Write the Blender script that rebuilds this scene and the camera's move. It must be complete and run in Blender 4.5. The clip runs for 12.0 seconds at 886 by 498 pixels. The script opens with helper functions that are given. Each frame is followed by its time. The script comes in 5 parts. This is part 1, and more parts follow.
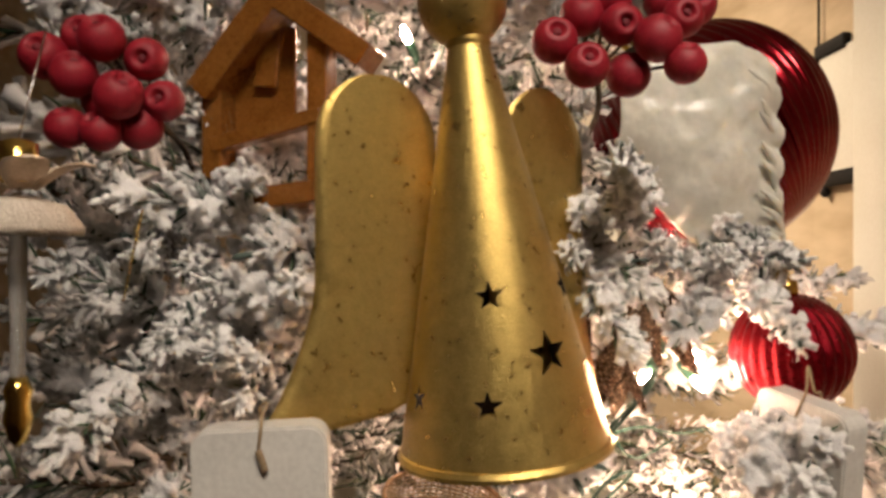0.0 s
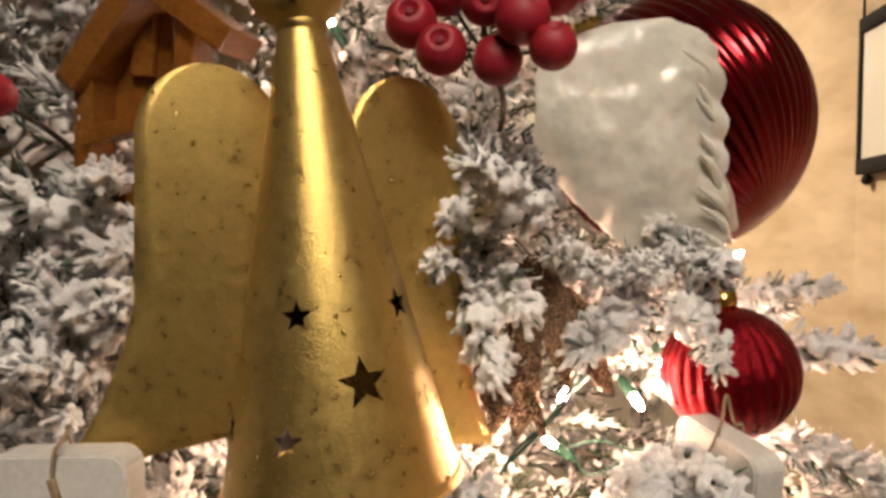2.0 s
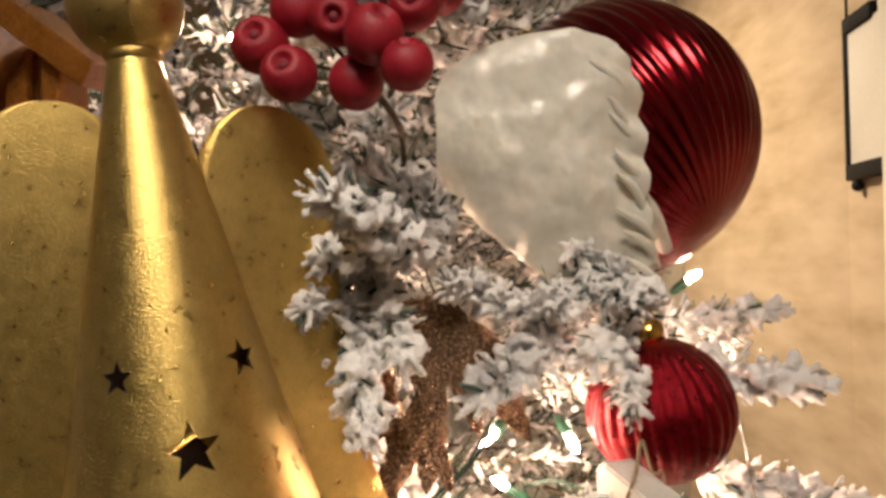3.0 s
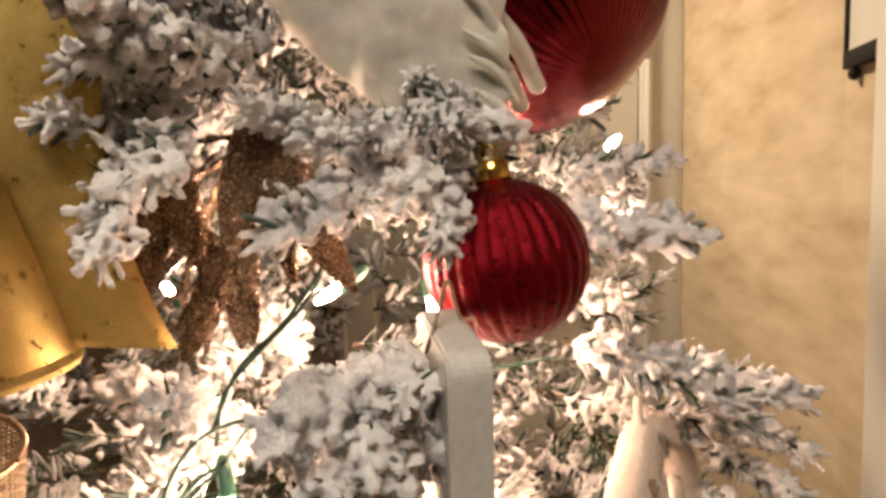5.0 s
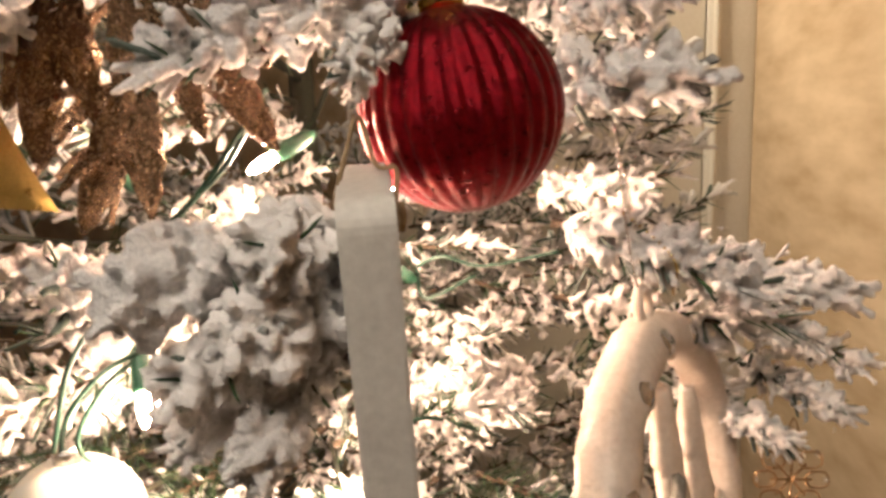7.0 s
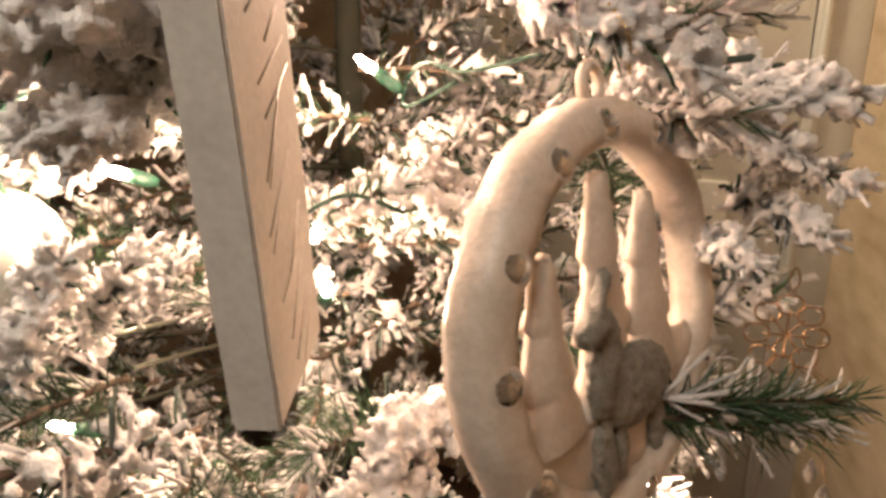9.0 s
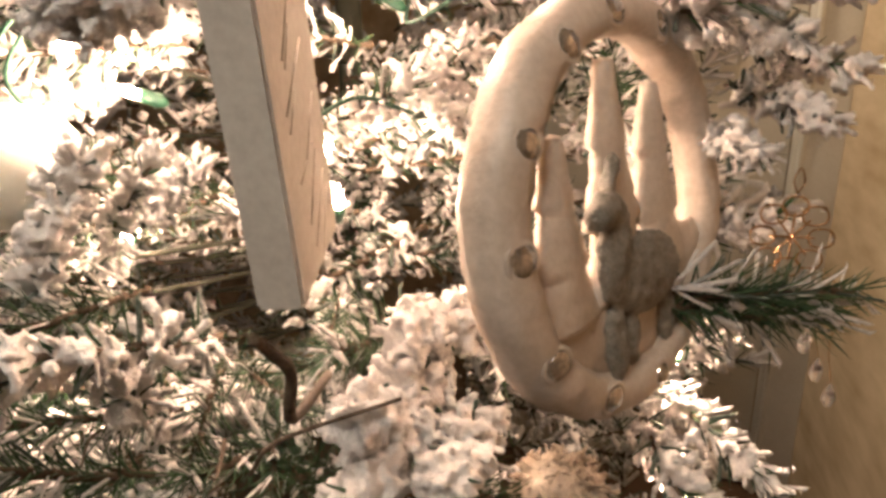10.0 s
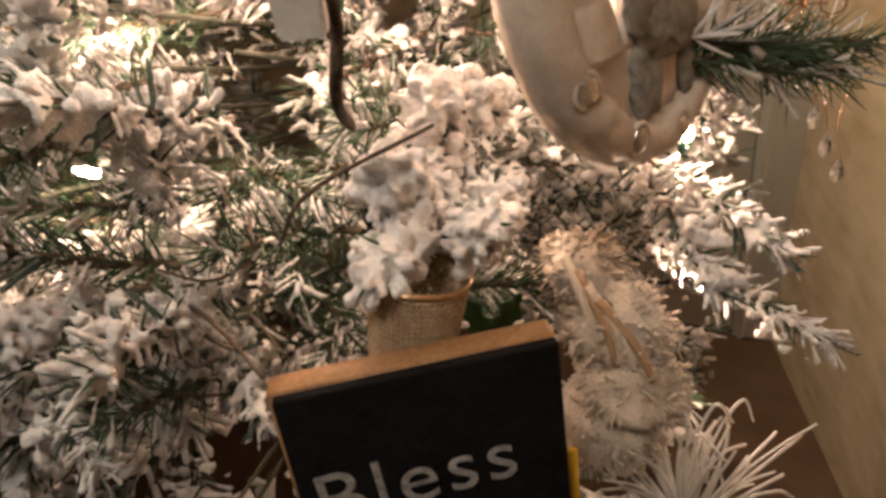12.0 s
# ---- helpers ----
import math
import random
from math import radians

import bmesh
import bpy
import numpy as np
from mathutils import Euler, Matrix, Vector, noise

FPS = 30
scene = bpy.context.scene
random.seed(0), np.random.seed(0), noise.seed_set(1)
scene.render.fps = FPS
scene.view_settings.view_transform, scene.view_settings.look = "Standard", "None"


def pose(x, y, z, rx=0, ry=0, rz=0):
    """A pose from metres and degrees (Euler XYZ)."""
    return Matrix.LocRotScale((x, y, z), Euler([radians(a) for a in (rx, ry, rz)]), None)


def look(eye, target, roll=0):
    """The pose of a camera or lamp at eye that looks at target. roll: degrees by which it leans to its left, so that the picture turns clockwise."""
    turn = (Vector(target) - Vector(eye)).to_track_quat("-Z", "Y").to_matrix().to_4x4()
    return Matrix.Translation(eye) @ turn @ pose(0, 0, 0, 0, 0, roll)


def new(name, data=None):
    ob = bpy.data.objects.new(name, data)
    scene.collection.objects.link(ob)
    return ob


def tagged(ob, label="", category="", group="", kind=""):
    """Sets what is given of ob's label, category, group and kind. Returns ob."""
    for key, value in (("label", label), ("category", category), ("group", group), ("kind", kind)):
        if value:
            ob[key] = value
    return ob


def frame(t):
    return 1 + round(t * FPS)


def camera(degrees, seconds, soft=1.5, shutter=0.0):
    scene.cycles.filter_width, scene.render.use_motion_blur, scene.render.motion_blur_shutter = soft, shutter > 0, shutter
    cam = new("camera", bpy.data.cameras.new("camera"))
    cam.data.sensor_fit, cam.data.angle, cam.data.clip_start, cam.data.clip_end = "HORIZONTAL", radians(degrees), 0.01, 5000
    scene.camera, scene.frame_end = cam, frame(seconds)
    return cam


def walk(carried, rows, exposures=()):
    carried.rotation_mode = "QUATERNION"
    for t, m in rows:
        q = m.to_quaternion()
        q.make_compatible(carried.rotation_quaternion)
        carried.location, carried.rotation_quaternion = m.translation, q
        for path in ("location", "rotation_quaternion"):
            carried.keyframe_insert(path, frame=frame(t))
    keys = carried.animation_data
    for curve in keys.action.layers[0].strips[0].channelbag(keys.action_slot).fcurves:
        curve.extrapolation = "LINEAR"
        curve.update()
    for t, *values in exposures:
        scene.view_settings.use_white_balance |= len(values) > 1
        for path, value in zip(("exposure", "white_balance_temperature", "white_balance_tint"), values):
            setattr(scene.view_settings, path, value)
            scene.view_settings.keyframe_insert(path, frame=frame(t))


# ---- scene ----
cam = camera(62.0, 12.0, 3.3)
PATH = [
    (0, (0.0000, -0.0000, 1.4000), (0.0000, 1.0000, 1.4005), 0.05),
    (0.5, (0.0285, 0.0032, 1.3997), (-0.0229, 1.0018, 1.3861), 0.38),
    (1, (0.0582, 0.0137, 1.4011), (-0.0292, 1.0095, 1.3722), 1.03),
    (1.5, (0.0845, 0.0342, 1.4061), (-0.0164, 1.0285, 1.3701), 1.23),
    (2, (0.1140, 0.0511, 1.4155), (0.0164, 1.0459, 1.3879), 0.58),
    (2.5, (0.1473, 0.0718, 1.4211), (0.0464, 1.0666, 1.4114), -0.51),
    (2.7, (0.1604, 0.0807, 1.4244), (0.0515, 1.0748, 1.4232), -0.94),
    (4.3, (0.2614, 0.1419, 1.3950), (0.0672, 1.1227, 1.3763), -3.48),
    (4.5, (0.2697, 0.1474, 1.3885), (0.0819, 1.1287, 1.3474), -2.70),
    (5, (0.2804, 0.1575, 1.3715), (0.1106, 1.1379, 1.2714), -1.28),
    (5.5, (0.2775, 0.1620, 1.3584), (0.0918, 1.1338, 1.2129), -2.08),
    (6, (0.2611, 0.1850, 1.3653), (0.1222, 1.1595, 1.1892), -1.12),
    (6.5, (0.2840, 0.2154, 1.3464), (0.1397, 1.1873, 1.1600), -1.76),
    (6.7, (0.3015, 0.2231, 1.3386), (0.1093, 1.1879, 1.1588), -2.09),
    (8.3, (0.3686, 0.2552, 1.2772), (-0.0019, 1.1493, 1.0258), -1.63),
    (8.5, (0.3804, 0.2615, 1.2710), (0.0024, 1.1485, 1.0058), -1.06),
    (9, (0.3951, 0.2675, 1.2576), (0.0061, 1.1397, 0.9609), 0.68),
    (9.5, (0.3999, 0.2582, 1.2475), (0.0102, 1.1217, 0.9273), 0.05),
    (10, (0.3981, 0.2506, 1.2301), (0.0113, 1.1067, 0.8875), -1.28),
    (10.5, (0.4013, 0.2396, 1.2190), (0.0230, 1.0896, 0.8524), -1.89),
    (11, (0.3979, 0.2348, 1.2011), (0.0345, 1.0764, 0.8014), -3.12),
    (11.5, (0.3926, 0.2278, 1.1809), (0.0370, 1.0547, 0.7452), -3.89),
    (12, (0.3861, 0.2237, 1.1710), (0.0384, 1.0346, 0.7003), -4.74),
]
walk(cam, [(t, look(eye, target, roll)) for t, eye, target, roll in PATH], [(0, -0.08), (2.5, -0.13), (4.5, -0.25), (6.5, -0.25), (9, -0.18), (12, -0.15)])

# ---- light ----
world = bpy.data.worlds.new("room_air")
scene.world = world
world.use_nodes = True
world.node_tree.nodes["Background"].inputs[0].default_value = (0.9, 0.8, 0.68, 1)
world.node_tree.nodes["Background"].inputs[1].default_value = 0.02


def area_lamp(name, place, target, size, watts, colour):
    data = bpy.data.lights.new(name, "AREA")
    data.shape, data.size, data.energy, data.color = "DISK", size, watts, colour
    ob = new(name, data)
    ob.matrix_basis = look(place, target)
    return ob


ROOM_LAMP = (0.22, -0.42, 2.36)
area_lamp("room_lamp_light", ROOM_LAMP, (0.05, 0.45, 1.46), 0.6, 3.5, (1.0, 0.86, 0.72)).data.spread = radians(60)
# added fill from an unseen spot, to brighten the side wall and door
WALL_FILL = (-0.15, 1.72, 2.38)
area_lamp("wall_fill_light", WALL_FILL, (0.69, 1.5, 1.1), 0.2, 11.5, (1.0, 0.79, 0.56)).data.spread = radians(76)
BULB_GLOW = 1400.0
BULB_COLOUR = (1.0, 0.665, 0.47)


# ---- materials ----
def nodes_of(name):
    m = bpy.data.materials.new(name)
    m.use_nodes = True
    return m, m.node_tree.nodes, m.node_tree.links, m.node_tree.nodes["Principled BSDF"]


def mat(name, a, b, rough=0.6, metal=0.0, scale=60.0, fine=600.0, bump=0.2, spread=(0.35, 0.65), island=0.0, trans=0.0,
        sub=0.0, rough_var=0.1, spec=0.5, coat=0.0, bump_scale=None, depth=0.002, stretch=(1, 1, 1)):
    """Two colours mixed by coarse and fine noise, with a bump of its own."""
    m, n, l, p = nodes_of(name)
    co = n.new("ShaderNodeTexCoord")
    n1, n2 = n.new("ShaderNodeTexNoise"), n.new("ShaderNodeTexNoise")
    n1.inputs["Scale"].default_value, n2.inputs["Scale"].default_value = scale, fine
    n1.inputs["Detail"].default_value = n2.inputs["Detail"].default_value = 4
    mp = n.new("ShaderNodeMapping")
    mp.inputs["Scale"].default_value = stretch
    l.new(co.outputs["Object"], mp.inputs["Vector"])
    l.new(mp.outputs[0], n1.inputs["Vector"]), l.new(mp.outputs[0], n2.inputs["Vector"])
    add = n.new("ShaderNodeMath")
    add.operation = "MULTIPLY_ADD"
    add.inputs[1].default_value = 0.5
    l.new(n2.outputs[0], add.inputs[0])
    half = n.new("ShaderNodeMath")
    half.operation = "MULTIPLY"
    half.inputs[1].default_value = 0.5
    l.new(n1.outputs[0], half.inputs[0]), l.new(half.outputs[0], add.inputs[2])
    value = add.outputs[0]
    if island:
        geo, mix = n.new("ShaderNodeNewGeometry"), n.new("ShaderNodeMath")
        mix.operation = "MULTIPLY_ADD"
        mix.inputs[1].default_value = island
        l.new(geo.outputs["Random Per Island"], mix.inputs[0]), l.new(value, mix.inputs[2])
        sub_half = n.new("ShaderNodeMath")
        sub_half.operation = "SUBTRACT"
        sub_half.inputs[1].default_value = island / 2
        l.new(mix.outputs[0], sub_half.inputs[0])
        value = sub_half.outputs[0]
    ramp = n.new("ShaderNodeValToRGB")
    ramp.color_ramp.elements[0].position, ramp.color_ramp.elements[1].position = spread
    ramp.color_ramp.elements[0].color, ramp.color_ramp.elements[1].color = (*a, 1), (*b, 1)
    l.new(value, ramp.inputs[0]), l.new(ramp.outputs[0], p.inputs["Base Color"])
    rr = n.new("ShaderNodeMapRange")
    rr.inputs[3].default_value, rr.inputs[4].default_value = max(0.02, rough - rough_var), min(1, rough + rough_var)
    l.new(n1.outputs[0], rr.inputs[0]), l.new(rr.outputs[0], p.inputs["Roughness"])
    p.inputs["Metallic"].default_value = metal
    p.inputs["Specular IOR Level"].default_value = spec
    p.inputs["Transmission Weight"].default_value = trans
    p.inputs["Coat Weight"].default_value = coat
    if sub:
        p.inputs["Subsurface Weight"].default_value = sub
        p.inputs["Subsurface Radius"].default_value = (0.006, 0.005, 0.004)
        p.inputs["Subsurface Scale"].default_value = 1.0
    if bump:
        bp = n.new("ShaderNodeBump")
        bp.inputs["Strength"].default_value, bp.inputs["Distance"].default_value = bump, depth
        l.new((n2 if bump_scale is None else n1).outputs[0], bp.inputs["Height"]), l.new(bp.outputs[0], p.inputs["Normal"])
    return m


def glow(name, colour, strength):
    m, n, l, p = nodes_of(name)
    p.inputs["Base Color"].default_value = (*colour, 1)
    p.inputs["Emission Color"].default_value = (*colour, 1)
    p.inputs["Emission Strength"].default_value = strength
    return m


M_FLOCK = mat("flocking", (0.58, 0.57, 0.565), (0.88, 0.86, 0.84), 0.95, scale=90, fine=700, bump=0.9, island=0.4, spread=(0.22, 0.55), spec=0.15)
M_FLOCK_THIN = mat("thin_flocking", (0.10, 0.13, 0.11), (0.72, 0.71, 0.70), 0.9, scale=160, fine=800, bump=0.6, island=0.7, spread=(0.3, 0.62), spec=0.2)
M_NEEDLE = mat("pine_needle", (0.018, 0.05, 0.022), (0.06, 0.12, 0.055), 0.55, scale=100, fine=500, island=0.6, spec=0.35)
M_TWIG = mat("twig", (0.05, 0.035, 0.02), (0.15, 0.11, 0.075), 0.85, scale=200, bump=0.5)
M_BARK = mat("pole", (0.04, 0.05, 0.035), (0.08, 0.08, 0.055), 0.8, scale=40)
M_RED = mat("red_foil", (0.13, 0.002, 0.006), (0.24, 0.005, 0.012), 0.2, metal=0.95, scale=30, fine=400, bump=0.03, coat=0.4)
M_RED_GLITTER = mat("red_glitter", (0.12, 0.0015, 0.005), (0.27, 0.004, 0.012), 0.3, metal=0.85, scale=300, fine=1500, bump=0.35, island=0.0)
M_BERRY = mat("berry_skin", (0.20, 0.003, 0.011), (0.36, 0.008, 0.024), 0.56, scale=60, fine=700, bump=0.15, sub=0.0)
M_BERRY_EYE = mat("berry_calyx", (0.10, 0.004, 0.01), (0.2, 0.01, 0.02), 0.7, scale=100)
M_GOLD_CAP = mat("gold_cap", (0.75, 0.52, 0.12), (0.85, 0.62, 0.2), 0.18, metal=1.0, scale=50, bump=0.05)
M_AMBER = mat("amber_resin", (0.22, 0.075, 0.012), (0.36, 0.145, 0.03), 0.22, scale=50, fine=500, bump=0.2, trans=0.35, coat=0.3)
M_WHITEWOOD = mat("white_painted_wood", (0.55, 0.53, 0.49), (0.69, 0.67, 0.62), 0.55, scale=25, fine=300, bump=0.12)
M_JUTE = mat("jute", (0.25, 0.17, 0.09), (0.46, 0.34, 0.21), 0.95, scale=300, fine=1500, bump=0.6)
M_REDPAINT = mat("red_paint", (0.5, 0.02, 0.02), (0.62, 0.04, 0.03), 0.4, scale=100)
M_RESIN = mat("cream_resin", (0.55, 0.47, 0.39), (0.68, 0.60, 0.52), 0.36, scale=45, fine=300, bump=0.3, sub=0.25)
M_DEER = mat("grey_glaze", (0.13, 0.12, 0.10), (0.30, 0.28, 0.24), 0.45, scale=180, fine=900, bump=0.5)
M_FROST = mat("frosted_resin", (0.66, 0.645, 0.56), (0.82, 0.80, 0.72), 0.34, scale=28, fine=150, bump=0.08, sub=0.4, coat=0.25)
M_GEM = mat("clear_stone", (0.8, 0.8, 0.8), (0.95, 0.95, 0.95), 0.06, scale=40, bump=0.0, trans=0.95, rough_var=0.02)
M_STONE = mat("foiled_stone", (0.35, 0.34, 0.32), (0.85, 0.84, 0.82), 0.08, metal=0.9, scale=200, bump=0.0, rough_var=0.03)
# near-black for the cone's inside: its shade is put into the colour
M_INSIDE_SHADE = mat("inside_shade", (0.008, 0.005, 0.003), (0.02, 0.012, 0.006), 0.8, metal=0.3, scale=80, bump=0.2)
M_YELLOW = mat("yellow_paint", (0.6, 0.36, 0.02), (0.72, 0.45, 0.04), 0.45, scale=60)
M_GLASS = mat("clear_acrylic", (0.85, 0.84, 0.8), (0.95, 0.93, 0.9), 0.12, scale=120, fine=900, bump=0.5, trans=0.85, rough_var=0.05)
M_GLITTER_LEAF = mat("glitter_leaf", (0.10, 0.055, 0.028), (0.42, 0.29, 0.19), 0.26, metal=0.85, scale=500, fine=2200, bump=0.7, spread=(0.3, 0.72), trans=0.2)
M_CORD = mat("green_cord", (0.012, 0.045, 0.03), (0.03, 0.085, 0.055), 0.45, scale=80, bump=0.1)
M_SOCKET = mat("green_socket", (0.012, 0.06, 0.035), (0.03, 0.11, 0.065), 0.4, scale=80, bump=0.1)
M_BULB = glow("lit_bulb", BULB_COLOUR, BULB_GLOW)
M_SILVER = mat("silver_thread", (0.6, 0.58, 0.55), (0.85, 0.83, 0.8), 0.25, metal=1.0, scale=400, bump=0.4)
M_COPPER = mat("copper_wire", (0.32, 0.2, 0.1), (0.5, 0.34, 0.2), 0.3, metal=1.0, scale=200, bump=0.1)
M_SLATE = mat("slate", (0.004, 0.004, 0.005), (0.012, 0.012, 0.013), 0.9, scale=20, fine=300, bump=0.12, spec=0.12)
M_FRAMEWOOD = mat("tan_wood", (0.24, 0.12, 0.045), (0.38, 0.21, 0.09), 0.6, scale=50, fine=400, bump=0.25)
M_CHALK = mat("chalk", (0.16, 0.155, 0.15), (0.5, 0.49, 0.47), 0.95, scale=250, fine=1500, bump=0.6)
M_BURLAP = mat("burlap", (0.34, 0.24, 0.14), (0.55, 0.42, 0.28), 0.95, scale=200, fine=1200, bump=0.5)
M_PLUSH = mat("cream_felt", (0.50, 0.41, 0.31), (0.74, 0.66, 0.56), 0.95, scale=30, fine=700, bump=0.7)
M_TAN = mat("tan_felt", (0.36, 0.22, 0.12), (0.5, 0.34, 0.2), 0.95, scale=40, fine=700, bump=0.6)
M_CORAL = mat("white_twig", (0.62, 0.58, 0.52), (0.8, 0.77, 0.72), 0.7, scale=120, bump=0.3)
M_HOLLY = mat("holly_leaf", (0.015, 0.06, 0.02), (0.04, 0.11, 0.04), 0.35, scale=60)
M_BLACK = mat("black_iron", (0.004, 0.003, 0.003), (0.012, 0.01, 0.009), 0.7, scale=60, bump=0.2, spec=0.2)
M_CREAM_PETAL = mat("cream_petal", (0.55, 0.42, 0.29), (0.72, 0.60, 0.46), 0.7, scale=60, bump=0.2)
M_WALL = mat("faux_plaster", (0.40, 0.295, 0.18), (0.62, 0.495, 0.345), 0.8, scale=5.5, fine=26, bump=0.06, spread=(0.34, 0.62), spec=0.2, stretch=(1, 0.3, 1))
M_TRIM = mat("trim_paint", (0.70, 0.66, 0.58), (0.78, 0.75, 0.68), 0.4, scale=8, fine=200, bump=0.03)
M_CEIL = mat("ceiling_paint", (0.72, 0.70, 0.66), (0.8, 0.78, 0.74), 0.9, scale=6, fine=100, bump=0.05)
M_FLOOR = mat("oak_floor", (0.055, 0.03, 0.016), (0.11, 0.06, 0.032), 0.4, scale=12, fine=150, bump=0.1)
M_SHADE = glow("lamp_shade", (1.0, 0.9, 0.75), 3.0)


def gold_leaf(name, glitter, base=None):
    """Gold paint with worn flecks and glitter."""
    m = base or mat(name, (0.45, 0.315, 0.09), (0.72, 0.525, 0.172), 0.325, metal=0.9, scale=170, fine=900, bump=0.3, depth=0.0013, spread=(0.24, 0.76), rough_var=0.16)
    n, l, p = m.node_tree.nodes, m.node_tree.links, m.node_tree.nodes["Principled BSDF"]
    co, vor = n.new("ShaderNodeTexCoord"), n.new("ShaderNodeTexVoronoi")
    vor.inputs["Scale"].default_value = glitter
    l.new(co.outputs["Object"], vor.inputs["Vector"])
    bp = n.new("ShaderNodeBump")
    bp.inputs["Strength"].default_value, bp.inputs["Distance"].default_value = 0.5, 0.0008
    sep = n.new("ShaderNodeSeparateColor")
    l.new(vor.outputs["Color"], sep.inputs[0]), l.new(sep.outputs[0], bp.inputs["Height"])
    old = p.inputs["Normal"].links[0].from_socket
    l.new(old, bp.inputs["Normal"]), l.new(bp.outputs[0], p.inputs["Normal"])
    return m


M_GOLD = gold_leaf("gold_leaf", 1200)
gold_leaf("glitter", 700, M_GLITTER_LEAF)


# ---- mesh helpers ----
def mesh_ob(name, verts, faces, material, parent=None, label="", smooth=True, extra=()):
    me = bpy.data.meshes.new(name)
    me.from_pydata([tuple(v) for v in verts], [], faces)
    for m in (material, *extra):
        me.materials.append(m)
    me.polygons.foreach_set("use_smooth", [smooth] * len(me.polygons))
    me.update()
    ob = new(name, me)
    ob.parent = parent
    return tagged(ob, label)


def part(name, bm, material, parent, label="", smooth=True):
    bmesh.ops.recalc_face_normals(bm, faces=bm.faces)
    me = bpy.data.meshes.new(name)
    bm.to_mesh(me)
    bm.free()
    me.materials.append(material)
    me.polygons.foreach_set("use_smooth", [smooth] * len(me.polygons))
    ob = new(name, me)
    ob.parent = parent
    return tagged(ob, label)


def thing(name, label, category, m=None, group="", kind=""):
    ob = new(name)
    ob.empty_display_size = 0.01
    ob.matrix_basis = m or Matrix()
    return tagged(ob, label, category, group, kind)


def box(cx, cy, cz, sx, sy, sz, bevel=0.0, bm=None, turn=None):
    bm = bm or bmesh.new()
    m = Matrix.Translation((cx, cy, cz)) @ (turn or Matrix()) @ Matrix.Diagonal((sx, sy, sz, 1))
    made = bmesh.ops.create_cube(bm, size=1, matrix=m)["verts"]
    if bevel:
        edges = list({e for v in made for e in v.link_edges})
        bmesh.ops.bevel(bm, geom=edges, offset=bevel, segments=2, affect="EDGES", profile=0.5)
    return bm


def ball(r, m=None, u=24, v=16, bm=None):
    bm = bm or bmesh.new()
    bmesh.ops.create_uvsphere(bm, u_segments=u, v_segments=v, radius=r, matrix=m or Matrix())
    return bm


def tube(points, r, sides=6, taper=1.0, bm=None, closed=False):
    """A round rod along points, sides round, thinning to taper."""
    bm = bm or bmesh.new()
    pts = [Vector(p) for p in points]
    rings, n = [], len(pts)
    side = None
    for i, p in enumerate(pts):
        if closed:
            way = pts[(i + 1) % n] - pts[i - 1]
        else:
            way = pts[min(i + 1, n - 1)] - pts[max(i - 1, 0)]
        way = way.normalized() if way.length > 1e-9 else Vector((0, 0, 1))
        if side is None:
            side = way.orthogonal().normalized()
        side = (side - way * side.dot(way)).normalized()
        other = way.cross(side)
        k = r * (1 + (taper - 1) * i / max(1, n - 1))
        rings.append([bm.verts.new(p + k * (math.cos(a) * side + math.sin(a) * other)) for a in (2 * math.pi * j / sides for j in range(sides))])
    for i in range(n if closed else n - 1):
        a, b = rings[i], rings[(i + 1) % n]
        for j in range(sides):
            bm.faces.new((a[j], a[(j + 1) % sides], b[(j + 1) % sides], b[j]))
    if not closed:
        bm.faces.new(rings[0][::-1]), bm.faces.new(rings[-1])
    return bm


def bow(points, steps=8):
    """A smooth line through points (Catmull-Rom)."""
    pts = [Vector(p) for p in points]
    pts = [2 * pts[0] - pts[1]] + pts + [2 * pts[-1] - pts[-2]]
    out = []
    for i in range(1, len(pts) - 2):
        a, b, c, d = pts[i - 1 : i + 3]
        for s in range(steps):
            t = s / steps
            out.append(0.5 * (2 * b + (c - a) * t + (2 * a - 5 * b + 4 * c - d) * t * t + (3 * b - a - 3 * c + d) * t ** 3))
    return out + [pts[-2]]


def lathe(profile, sides=40, ribs=0, rib=0.0, swirl=0.0, bm=None):
    """Turns (radius, height) pairs round z; ribs: how many flutes, rib: their depth."""
    bm = bm or bmesh.new()
    rings = []
    for r, z in profile:
        ring = []
        for j in range(sides):
            a = 2 * math.pi * j / sides
            k = r * (1 + rib * (abs(math.sin(ribs / 2 * a + swirl * z)) - 0.6)) if ribs else r
            ring.append(bm.verts.new((k * math.cos(a), k * math.sin(a), z)))
        rings.append(ring)
    for a, b in zip(rings, rings[1:]):
        for j in range(sides):
            bm.faces.new((a[j], a[(j + 1) % sides], b[(j + 1) % sides], b[j]))
    bm.faces.new(rings[0][::-1]), bm.faces.new(rings[-1])
    return bm


